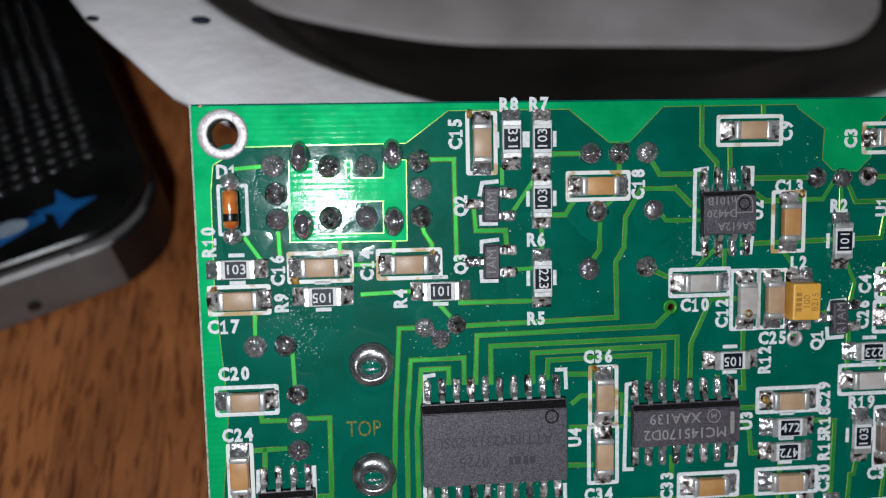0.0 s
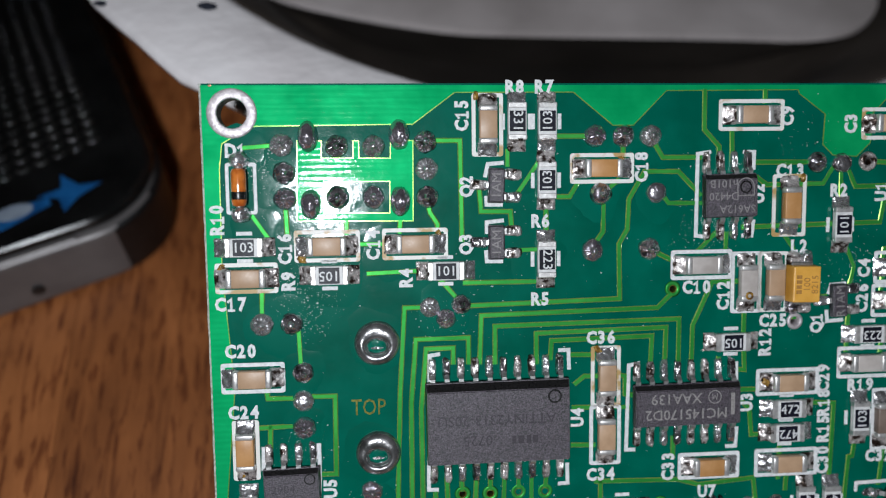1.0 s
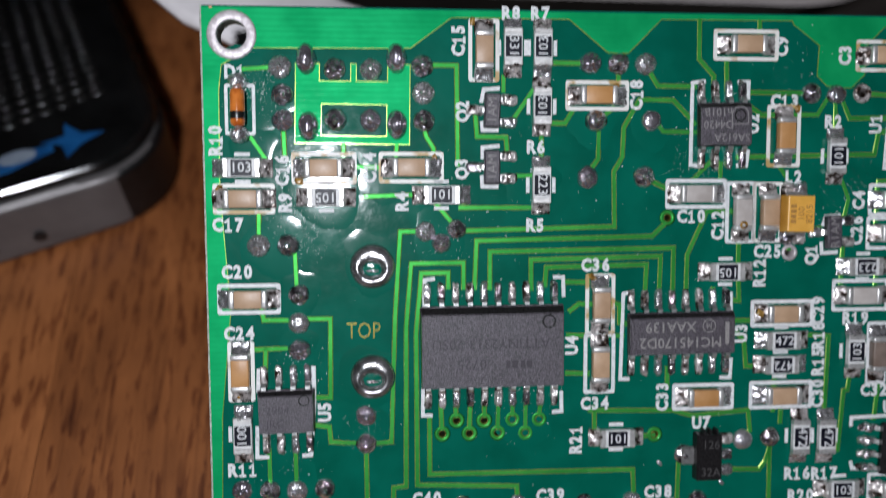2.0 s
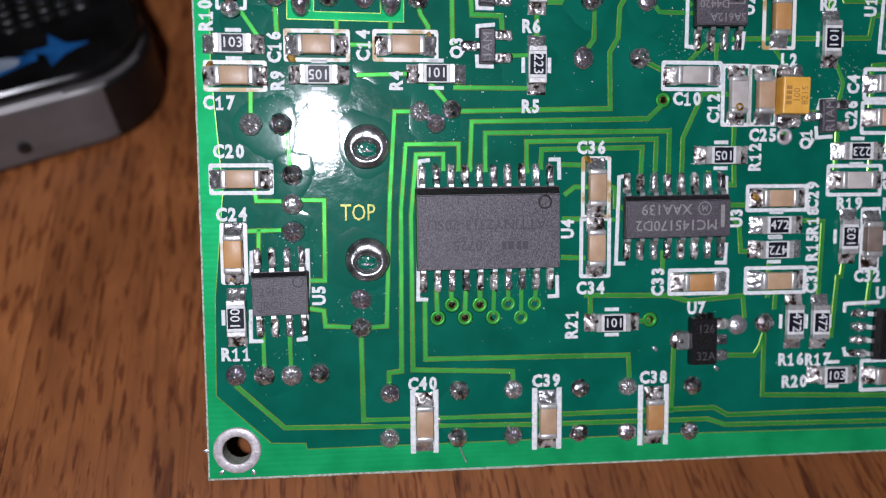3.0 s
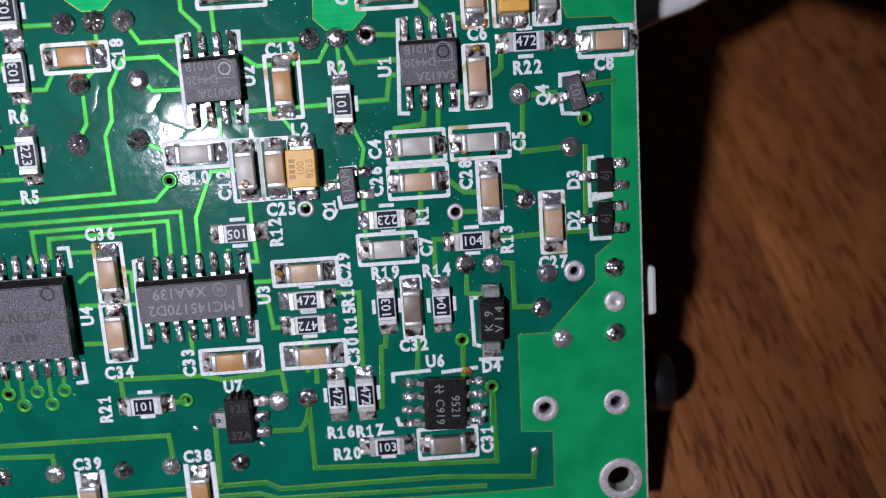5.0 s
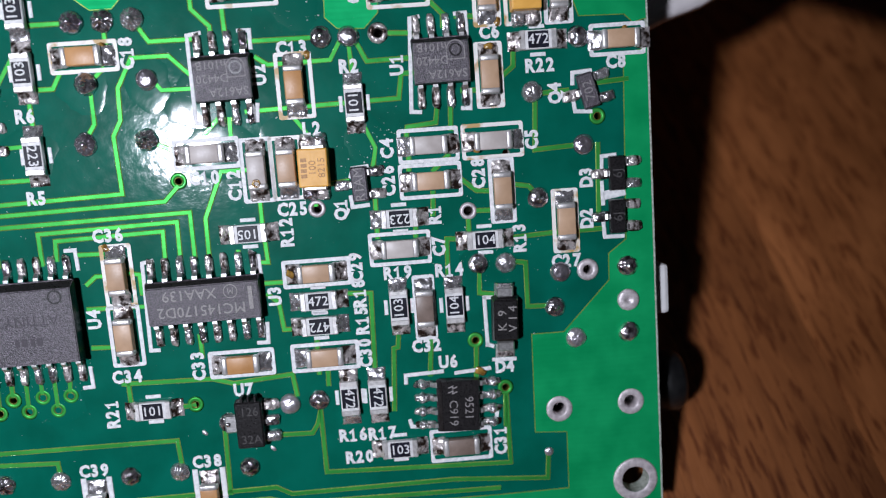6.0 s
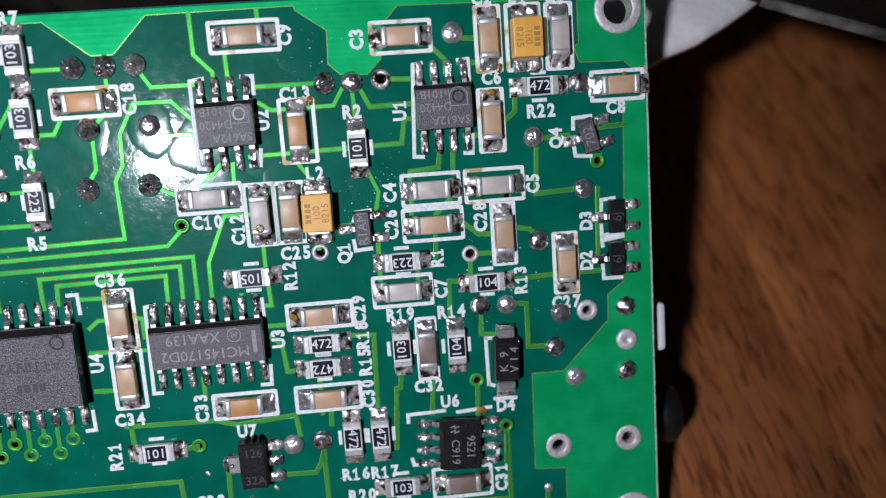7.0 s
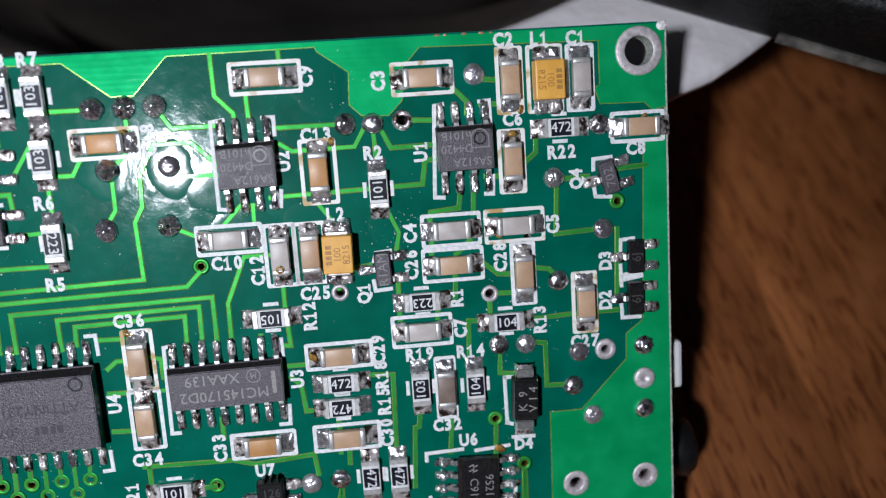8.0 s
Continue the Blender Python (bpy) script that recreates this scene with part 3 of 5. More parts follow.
def handheld_device():
    """Black-faced, silver-sided; its near right corner is the origin, the body runs to -x and +y."""
    ob = thing("handheld_radio", "black handheld device with dimpled grille and silver side on the table", "radio", at(-9.9, 12.0, 0, 25.0))
    side = plate(rounded(72, 140, 10.5, -72, 0, 30), (), 0.6, 9.3)
    bmesh.ops.bevel(side, geom=[e for e in side.edges if abs(e.verts[0].co.z - e.verts[1].co.z) < 1e-6 and len(e.link_faces) == 2 and e.calc_face_angle(0) > 1.0], offset=0.8, segments=3, affect="EDGES", profile=0.5)
    side.normal_update()
    # black on right-turned faces: the silver's fade into shade and the black corner
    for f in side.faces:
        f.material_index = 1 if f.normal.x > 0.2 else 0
    part("side_frame", side, (SILVER_SIDE, BLACK_PLASTIC), ob, "satin silver side with a black corner, its fade into shade put in as black")
    part("foot", plate(rounded(66, 134, 9, -69, 3), (), 0.0, 0.7), BLACK_PLASTIC, ob)
    face = plate(rounded(70.6, 138.6, 10.0, -71.3, 0.9, 30), (), 9.2, 11.0)
    bmesh.ops.bevel(face, geom=[e for e in face.edges if abs(e.verts[0].co.z - e.verts[1].co.z) < 1e-6 and len(e.link_faces) == 2 and e.calc_face_angle(0) > 1.0], offset=0.9, segments=3, affect="EDGES", profile=0.5)
    part("face", face, GLOSS_BLACK, ob, "glossy black face")
    part("trim_line", block(58.0, 0.9, 0.5, 0.2, x=-41.4, y=0.72, z=9.0), SILVER_SIDE, ob, "bright thin trim line")
    grid = bmesh.new()
    for i in range(9):
        for j in range(31):
            x, y = -6.9 - 2.2 * i, 14.4 + 1.9 * j - 0.42 * i
            d = [(0.95, 0.0), (0.82, 0.16), (0.55, 0.2), (0.3, 0.12)]
            base = [[grid.verts.new((x + r * math.cos(6.2832 * k / 10), y + 0.66 * r * math.sin(6.2832 * k / 10), 10.98 + z)) for k in range(10)] for r, z in d]
            for a, b in zip(base, base[1:]):
                for k in range(10):
                    grid.faces.new((a[k], a[(k + 1) % 10], b[(k + 1) % 10], b[k]))
            grid.faces.new(base[-1])
    tagged(part("grille_texture", grid, LENS, ob, "rows of dark glossy dimples", smooth=True), kind="stuff")
    star = [(x + 5.4, y + 0.7) for x, y in ((-13.0, 5.9), (-15.6, 6.6), (-17.2, 9.2), (-17.6, 6.9), (-20.4, 6.7), (-18.2, 5.4), (-18.0, 2.9), (-16.0, 4.7))]
    part("blue_emblem", plate(star, (), 11.0, 11.04), BLUE, ob, "blue star-like emblem")
    part("pale_emblem", plate(ring_points(-17.9, 6.1, 2.2, 16, 1.2), (), 11.0, 11.04), PALE_BLUE, ob, "pale blue oval emblem")
    part("emblem_band", plate([(-13.8, 5.5), (-13.8, 6.8), (-26.3, 6.8), (-26.3, 4.4), (-19.3, 3.8)], (), 10.99, 11.02), BLUE, ob)
    for x in (-19.0, -24.6, -30.2, -35.8):
        hole = lathe([(0.75, 0.0), (0.75, 0.25), (0.45, 0.3)], 12)
        part("side_hole", hole, BLACK_PLASTIC, ob, m=pose(x * MM, -0.1 * MM, 3.6 * MM, 90))
    return ob


handheld_device()


def black_wallet():
    ob = thing("leather_wallet", "scuffed black leather wallet lying on the white bowl", "wallet", at(83.6, 12.7, RIM + 0.05, -30.0))
    body = block(120, 70, 8.0, 1.6, x=58, y=37, segments=3)
    part("body", body, LEATHER, ob, smooth=True)
    part("edge", ribbon([(16, 1.9), (40, 1.6), (90, 2.0), (112, 1.8)], 0.7, 0.7, 0.9), SEAM, ob, "worn grey stitched edge")
    part("flap", block(96, 60, 2.2, 0.8, z=8.0, x=64, y=42, segments=2), LEATHER, ob)
    for k in range(22):
        part("stitch", block(2.2, 0.55, 0.5, 0.15, z=7.9, x=6 + k * 5.0, y=4.2), SEAM, ob)
    scuffs = random.Random(5)
    for k in range(26):
        part("scuff", blob(scuffs.uniform(0.2, 0.8), scuffs.uniform(0.12, 0.3), 0.1, k, 0.4, 3, 7), SEAM, ob, "pale chip in the leather",
             at(scuffs.uniform(5, 70), scuffs.uniform(3.5, 10.5), 8.0, scuffs.uniform(-30, 60)))
    return ob


black_wallet()

# ---- the circuit board ----
board = thing("circuit_board", "green printed circuit board with soldered parts, propped at a slant", "circuit board", BOARD)

MOUNTS = [(2.64, -2.47), (79.75, -2.37), (2.57, -48.95), (79.66, -48.90)]
VIAS = [(40.94, -18.22), (21.76, -36.37), (24.26, -36.43), (26.84, -36.39), (29.27, -36.44), (20.47, -37.57), (22.92, -37.58), (25.49, -37.59),
        (28.02, -37.66), (40.07, -38.17), (77.49, -15.21), (65.56, -34.36), (68.02, -38.97)]
TINNED = [(52.51, -21.46), (65.69, -22.65), (59.02, -6.98), (76.06, -28.70)]
WELLS = [(14.35, -22.35), (14.29, -32.21)]
PLATED = [(72.85, -41.45), (79.50, -41.31)]
PIN_HOLE = (69.33, -17.84)

bores = [ring_points(x, y, 1.25, 24) for x, y in MOUNTS]
bores += [ring_points(x, y, 0.33, 12) for x, y in VIAS] + [ring_points(x, y, 0.46, 14) for x, y in TINNED]
bores += [ring_points(x, y, 0.62, 16) for x, y in PLATED] + [ring_points(*PIN_HOLE, 0.35, 12)]
sheet = plate([(0, 0), (0, -HIGH), (WIDE, -HIGH), (WIDE, 0)], bores, -THICK, 0.0)
for f in sheet.faces:
    f.material_index = 0 if abs(f.normal.z) > 0.5 else 1
part("laminate", sheet, (MASK, EDGE), board, "green lacquered laminate with pale sawn edges")


for pts, w in (([(WIDE - 0.14, -0.1), (WIDE - 0.14, -HIGH + 0.1)], 0.36), ([(0.1, -0.1), (0.1, -HIGH + 0.1)], 0.22), ([(0.2, -HIGH + 0.16), (30.0, -HIGH + 0.14)], 0.42), ([(30.0, -HIGH + 0.1), (WIDE - 0.2, -HIGH + 0.1)], 0.22)):
    a, b = Vector(pts[0]), Vector(pts[1])
    many = 60
    line = [a.lerp(b, k / many) + 0.05 * Vector((noise.noise((k * 0.9, w * 9, 0)), noise.noise((k * 0.9, 3, w)))) for k in range(many + 1)]
    part("edge_strip", ribbon(line, w, 0.0, 0.03), EDGE, board, "pale sawn strip where the lacquer ends")


def inside(x, y, loop):
    hit = False
    for (x1, y1), (x2, y2) in zip(loop, loop[1:] + loop[:1]):
        if (y1 > y) != (y2 > y) and x < (x2 - x1) * (y - y1) / (y2 - y1) + x1:
            hit = not hit
    return hit


def pour(outline):
    cut = [ring_points(x, y, r, 24) for r, group in ((1.26, MOUNTS), (0.34, VIAS), (0.63, PLATED)) for x, y in group if inside(x, y, outline)]
    area = part("copper_pour", plate(outline, cut, 0.0, 0.035), POUR, board, "brighter green lacquered copper area")
    for p, q in zip(outline, outline[1:] + outline[:1]):
        on_edge = any(abs(p[k] - e) < 0.3 and abs(q[k] - e) < 0.3 for k, e in ((0, 0), (0, WIDE), (1, 0), (1, -HIGH)))
        if not on_edge and not abs(p[1] + q[1] + 52.0) < 0.1:
            part("copper_edge", ribbon([p, q], 0.10, 0.0, 0.045), RIM_GOLD, area)
    return area


pour([(0.15, -0.15), (WIDE - 0.15, -0.15), (WIDE - 0.15, -7.2), (80.90, -7.47), (80.15, -6.75), (76.23, -6.65), (75.77, -5.28), (76.23, -5.02),
      (76.20, -1.32), (60.88, -1.05), (59.34, -2.63), (59.14, -5.33), (57.90, -6.53), (55.61, -6.39), (54.64, -5.44), (54.78, -2.74), (52.31, -0.95),
      (52.17, -0.59), (40.10, -0.65), (37.15, -3.63), (35.32, -3.63), (31.77, -0.76), (21.42, -0.77), (17.80, -3.44), (4.19, -3.55),
      (1.72, -5.00), (1.46, -7.12), (1.35, -15.74), (2.05, -26.0), (0.15, -26.0)])
pour([(0.15, -26.0), (2.05, -26.0), (1.11, -35.53), (0.93, -43.99), (5.56, -48.44), (8.59, -48.57), (8.68, -49.10), (43.07, -49.03), (66.82, -49.26),
      (73.37, -49.19), (73.44, -43.71), (70.51, -43.50), (70.68, -34.21), (73.62, -34.23), (77.94, -29.79), (78.00, -27.38), (79.62, -26.19), (79.97, -10.20),
      (WIDE - 0.15, -9.6), (WIDE - 0.15, -HIGH + 0.15), (0.15, -HIGH + 0.15)])
# the ground area under the crystal, with its two windows
pour([(7.96, -4.79), (7.79, -11.59), (17.69, -11.72), (17.78, -4.83), (15.85, -4.82), (15.82, -6.31), (13.13, -6.29), (13.15, -4.81), (12.67, -4.81), (12.65, -6.29),
      (9.97, -6.28), (10.00, -4.80)])
WINDOW = [(10.12, -8.24), (10.05, -10.94), (15.70, -11.01), (15.74, -8.29)]
part("window", plate(WINDOW, (), 0.0, 0.042), MASK, board, "dark green bare laminate window")
for p, q in zip(WINDOW, WINDOW[1:] + WINDOW[:1]):
    part("copper_edge", ribbon([p, q], 0.10, 0.0, 0.048), RIM_GOLD, board)

# mount rings, vias and open pads
for x, y in MOUNTS:
    part("mount_ring", lathe([(1.26, -THICK), (1.26, 0.13), (1.35, 0.17), (1.95, 0.17), (2.08, 0.10), (2.1, 0.0), (1.9, -0.02), (1.28, -THICK)], 28, True), RING_TIN, board, "dull tinned ring of a mounting hole", at(x, y), smooth=True)
VIA_RING = shared("via", lathe([(0.34, -0.01), (0.34, 0.045), (0.60, 0.05), (0.74, 0.0)], 20, True), TRACE)
# disc added low in the bores so that holes look dark from above
VIA_DARKENER = shared("plug", lathe([(0.31, -1.58), (0.31, -1.45), (0.2, -1.4), (0.02, -1.38)], 12), SHADE_INSIDE)
VIA_BORE = shared("bore", lathe([(0.29, -THICK), (0.29, 0.02), (0.30, 0.052), (0.35, 0.055), (0.37, 0.0), (0.32, -THICK)], 16, True), GOLD_TRACE)
for x, y in VIAS:
    v = piece("via", VIA_RING, board, "green ringed via", at(x, y))
    piece("bore", VIA_BORE, v, "yellow metal bore")
    piece("plug", VIA_DARKENER, v, "dark disc added to blacken the bore")
TIN_RING = shared("open_pad", lathe([(0.42, -THICK), (0.42, 0.05), (0.50, 0.11), (0.66, 0.10), (0.78, 0.0), (0.45, -THICK)], 20, True), RING_TIN)
WIDE_RING = shared("open_pad", lathe([(0.42, -THICK), (0.42, 0.06), (0.52, 0.14), (0.84, 0.12), (1.0, 0.0), (0.45, -THICK)], 20, True), RING_TIN)
DULL_RING = shared("open_pad", lathe([(0.42, -THICK), (0.42, 0.15), (0.52, 0.24), (0.74, 0.18), (0.9, 0.0), (0.45, -THICK)], 20, True), SOLDER_DULL)
for (x, y), ring in zip(TINNED, (TIN_RING, TIN_RING, DULL_RING, WIDE_RING)):
    piece("open_pad", ring, board, "tinned pad with an empty hole", at(x, y))
    piece("plug", VIA_DARKENER, board, "dark disc added to blacken the empty hole", at(x, y) @ Matrix.Diagonal((1.3, 1.3, 1, 1)))
BIG_RING = shared("plated_pad", lathe([(0.60, -THICK), (0.61, 0.05), (0.72, 0.12), (1.12, 0.10), (1.28, 0.0), (0.62, -THICK)], 22, True), RING_TIN)
STUB = shared("pin", lathe([(0.26, -2.9), (0.22, -1.5), (0.14, -1.25), (0.05, -1.2)], 10), MIRROR_SOLDER)
for x, y in PLATED:
    piece("plated_pad", BIG_RING, board, "large plated pad", at(x, y))
    piece("pin", STUB, board, "", at(x, y))
def solder_well():
    """A broad dome of solder with an oval pit sunk in it, a little below its middle."""
    bm = bmesh.new()
    n, rows = 44, []
    for out, z in ((1.98, 0.0), (1.95, 0.22), (1.86, 0.44), (1.70, 0.62), (1.48, 0.74), (1.26, 0.77), (1.10, 0.70), (1.0, 0.55), (0.94, 0.38), (0.84, 0.30), (0.5, 0.27)):
        pit = max(0.0, min(1.0, (1.75 - out) / 0.75))
        row = []
        for k in range(n):
            t = 2 * math.pi * k / n
            c, q = math.cos(t), math.sin(t)
            w = 1 + 0.03 * noise.noise((c * 1.7, q * 1.7, out * 2))
            row.append(bm.verts.new((out * w * c, out * w * q * (1 - 0.24 * pit) - 0.26 * pit, z * (1 + 0.10 * noise.noise((c * 1.3, q * 1.3, out))))))
        rows.append(row)
    for a, b in zip(rows, rows[1:]):
        for k in range(n):
            bm.faces.new((a[k], a[(k + 1) % n], b[(k + 1) % n], b[k]))
    bm.faces.new(rows[-1])
    bmesh.ops.recalc_face_normals(bm, faces=bm.faces[:])
    return bm


WELL = shared("solder_well", solder_well(), FLUXED_SOLDER)
WELL_FLOOR = shared("flux_floor", blob(1.75, 1.25, 0.10, 33.0, 0.4, rows=6, n=20), MASK)
WELL_BAR = shared("pin_tip", blob(1.2, 0.3, 0.22, 12.0, 0.5, rows=5, n=14), SOLDER)
for x, y in WELLS:
    w = piece("solder_well", WELL, board, "large ring of solder with a sunken pin", at(x, y))
    piece("flux_floor", WELL_FLOOR, w, "green glassy flux in the pit", at(0, -0.26, 0.26))
    piece("pin_tip", WELL_BAR, w, "", at(0, -0.36, 0.26))

# soldered pins
for x, y in ((6.63, -5.16), (6.81, -7.49), (6.84, -9.65), (11.28, -5.28), (14.39, -5.30), (11.28, -9.60), (14.32, -9.63), (18.85, -4.93), (18.92, -7.25), (18.94, -9.68),
             (33.71, -4.55), (36.24, -4.56), (38.69, -4.57), (34.26, -9.59), (33.55, -14.58), (38.69, -14.56), (4.53, -20.46), (7.08, -20.42), (7.91, -29.66)):
    piece("solder_joint", pick(PINNED), board, "", at(x, y, 0, COUNT[0] * 67))
for x, y in ((7.94, -24.77), (7.88, -27.28), (39.28, -9.54), (54.14, -7.00), (56.50, -7.12), (65.33, -3.54), (66.25, -27.40), (68.72, -27.51), (73.58, -28.69), (79.67, -28.60),
             (79.54, -34.69), (74.70, -34.82), (72.94, -31.87), (71.88, -12.77), (76.14, -17.59), (71.91, -21.98), (76.07, -8.39), (48.47, -38.87), (51.11, -38.72)):
    piece("solder_joint", pick(DOMES), board, "", at(x, y, 0, COUNT[0] * 41) @ Matrix.Scale(0.92, 4))
for x, y in ((2.66, -42.21), (5.10, -42.30), (7.46, -42.37), (9.94, -42.25), (16.12, -44.27), (22.37, -44.23), (16.03, -48.41), (22.21, -48.56), (13.66, -35.72), (13.65, -38.26)):
    piece("solder_joint", pick(PINNED), board, "", at(x, y, 0, COUNT[0] * 53) @ Matrix.Scale(0.95, 4))
for x, y in ((27.31, -44.29), (33.54, -44.40), (27.29, -48.55), (33.45, -48.59), (37.99, -44.34), (44.25, -44.45), (38.04, -48.67), (44.06, -48.80), (19.04, -19.31), (21.78, -19.12), (20.42, -20.35)):
    piece("solder_joint", pick(PINNED), board, "", at(x, y, 0, COUNT[0] * 29) @ Matrix.Scale(0.9, 4))
for x, y in ((8.87, -4.46), (16.58, -4.35), (8.97, -10.15), (16.59, -9.99)):
    piece("solder_joint", pick(OVALS), board, "tall oval lump of solder", at(x, y))
piece("solder_joint", DOMES[1], board, "", at(71.68, -45.48) @ Matrix.Scale(0.42, 4))
part("solder_joint", lathe([(1.02, 0.0), (0.98, 0.16), (0.86, 0.26), (0.5, 0.30), (0.3, 0.26), (0.2, 0.14), (0.05, 0.10)], 26), RING_TIN, board, "flat satin pad with a small pit", at(79.60, -31.73), True)
for x, w in ((62.4, 0.55), (63.1, 0.3), (64.7, 0.5), (66.2, 0.6), (67.0, 0.35), (0.9, 0.4)):
    part("bare_nick", blob(w, 0.22, 0.05, x, 0.4, 3, 8), BARE_COPPER, board, "bare copper nick at the edge", at(x, -0.16, 0.03))


part("frayed_corner", blob(0.9, 0.8, 0.3, 3.0, 0.4, 4, 12), TAPE_WHITE, board, "pale frayed corner of the laminate", at(81.75, -0.35, 0.0))
part("wire_end", ribbon([(22.21, -48.66), (22.41, -49.53), (22.91, -50.73)], 0.16, 0.25, 0.14), TIN, board, "bent clipped wire end")
part("wire_end", ribbon([(16.03, -48.41), (15.74, -47.66)], 0.18, 0.3, 0.14), TIN, board, "clipped wire end")
part("wire_end", ribbon([(27.29, -48.55), (26.71, -47.51)], 0.18, 0.3, 0.14), TIN, board, "clipped wire end")
for x, y in ((-0.07, -48.93), (1.16, -50.91), (3.97, -51.04), (40.60, -40.90), (46.53, -42.90), (18.83, -46.47), (20.47, -46.90)):
    piece("solder_joint", DOMES[1], board, "", at(x, y, 0.0, 30 * x) @ Matrix.Diagonal((0.3, 0.18, 0.15, 1)))


def track(*points, width=0.46):
    part("copper_track", ribbon(points, width, 0.0, 0.05, 1, 0.66), (TRACE, RIM_GOLD), board)


track((19.58, -4.84), (21.83, -4.85), (21.92, -13.40))
track((19.03, -10.56), (19.17, -11.05), (19.80, -12.04), (19.80, -12.73))
track((11.96, -11.79), (11.94, -12.61))
track((16.57, -11.85), (16.51, -12.58))
track((25.96, -5.84), (25.96, -6.91))
track((28.80, -6.59), (26.80, -9.51))
track((23.48, -9.14), (23.62, -11.00), (26.20, -11.04), (26.30, -12.32))
track((30.34, -4.54), (32.95, -4.55))
track((29.35, -5.76), (29.35, -6.74))
track((30.47, -9.80), (31.48, -9.81), (32.23, -8.58))
track((29.36, -10.38), (29.37, -12.51))
track((36.25, -5.30), (36.27, -6.39))
track((35.78, -8.46), (35.02, -9.10))
track((34.53, -10.44), (34.50, -12.94), (33.80, -13.93))
track((39.06, -5.17), (39.85, -6.46), (43.20, -6.48))
track((43.27, -9.73), (41.31, -7.71), (38.22, -7.69), (36.82, -10.11), (36.70, -12.77), (35.95, -14.06), (36.06, -18.98), (22.18, -19.28))
track((40.17, -10.15), (40.43, -10.50), (43.29, -10.54))
track((43.59, -0.74), (43.61, -4.05), (45.00, -5.54), (45.02, -6.69))
track((46.15, -4.05), (46.22, -6.70))
track((49.14, -0.74), (49.16, -1.58))
track((47.90, -6.96), (53.56, -7.00))
track((48.63, -8.37), (49.54, -8.99), (54.80, -8.93), (55.61, -7.62))
track((56.47, -7.93), (56.57, -10.33))
track((57.18, -7.76), (57.88, -9.24), (61.67, -9.20))
track((59.88, -7.03), (62.05, -7.17))
track((47.41, -12.76), (60.37, -12.51), (60.71, -10.49), (61.83, -10.42))
track((57.35, -14.99), (58.02, -16.57), (57.72, -17.95))
track((51.43, -13.77), (52.46, -15.22))
track((63.63, -13.18), (63.38, -14.79), (60.89, -15.00), (60.72, -16.08))
track((64.76, -13.26), (64.64, -15.38))
track((60.81, -17.69), (60.75, -18.59))
track((64.20, -17.70), (62.93, -18.86))
track((62.70, -20.87), (62.59, -22.65))
track((57.62, -21.22), (57.55, -24.29))
track((60.97, -23.55), (60.91, -24.42))
track((65.24, -19.80), (66.54, -20.92), (67.71, -21.02))
track((70.12, -20.65), (71.14, -20.83), (72.02, -21.88))
track((66.35, -22.66), (67.62, -22.71))
track((65.64, -23.42), (65.62, -24.72))
track((69.29, -25.30), (73.19, -25.11), (77.38, -25.10))
track((77.43, -17.69), (77.26, -23.61))
track((72.10, -13.53), (71.88, -17.73), (75.78, -17.56))
track((72.63, -12.92), (74.91, -12.83))
track((77.73, -12.33), (80.13, -12.19))
track((70.43, -9.24), (70.38, -10.46), (68.67, -11.81))
track((63.43, -4.51), (64.62, -5.76), (64.56, -6.71))
track((65.65, -3.93), (67.34, -4.12))
track((65.77, -6.02), (67.23, -6.11))
track((65.91, -12.21), (67.00, -12.28))
track((52.09, -19.51), (53.17, -19.49), (55.30, -19.26))
track((52.38, -20.03), (52.44, -21.05))
track((47.67, -19.90), (47.66, -22.42), (47.82, -25.85), (46.85, -25.77))
track((45.33, -24.76), (45.20, -26.03))
track((66.30, -28.36), (66.21, -30.05), (67.76, -30.30))
track((69.20, -27.40), (70.49, -27.62), (70.47, -31.63), (72.42, -31.71))
track((61.60, -33.65), (61.27, -37.16))
track((58.89, -31.77), (58.55, -34.43), (58.18, -34.50), (57.79, -40.12))
track((65.58, -35.13), (65.43, -37.87))
track((67.98, -39.81), (67.86, -42.44))
track((51.40, -33.18), (51.34, -36.14))
track((39.21, -14.82), (40.94, -15.67))
track((40.69, -18.78), (39.56, -19.88), (23.57, -20.17), (23.40, -24.32))
track((24.77, -24.36), (24.78, -21.16), (41.57, -20.96), (41.55, -25.37))
track((28.49, -24.47), (28.48, -21.91), (40.37, -21.70), (40.28, -25.33))
track((29.76, -24.15), (29.86, -22.61), (39.07, -22.44), (38.96, -25.29))
track((18.69, -19.30), (16.81, -19.31), (16.31, -26.86), (15.90, -38.17), (14.50, -38.24))
track((22.40, -24.29), (22.41, -22.11), (17.76, -22.14), (17.28, -27.86), (17.18, -42.28), (16.06, -42.40), (16.04, -43.49))
track((21.04, -24.25), (21.05, -22.99), (18.65, -23.02), (18.16, -28.37), (18.20, -42.21), (27.27, -42.60), (27.31, -43.55))
track((19.32, -36.06), (19.33, -41.26), (38.07, -41.41), (38.20, -43.71))
track((44.75, -13.29), (43.16, -14.87))
track((45.82, -13.36), (45.78, -14.82))
track((47.0, -17.67), (44.62, -17.67), (42.85, -21.6), (42.78, -25.4))
track((64.69, -25.06), (63.62, -24.97), (63.5, -28.73))
track((54.4, -29.15), (56.55, -29.3), (56.35, -36.15))
track((51.12, -39.7), (51.15, -45.6), (68.08, -46.2), (68.06, -39.75))
track((31.93, -28.79), (36.9, -28.92))
track((20.35, -34.96), (20.42, -37.00))
track((21.67, -34.99), (21.71, -35.91))
track((23.00, -35.01), (22.92, -37.07))
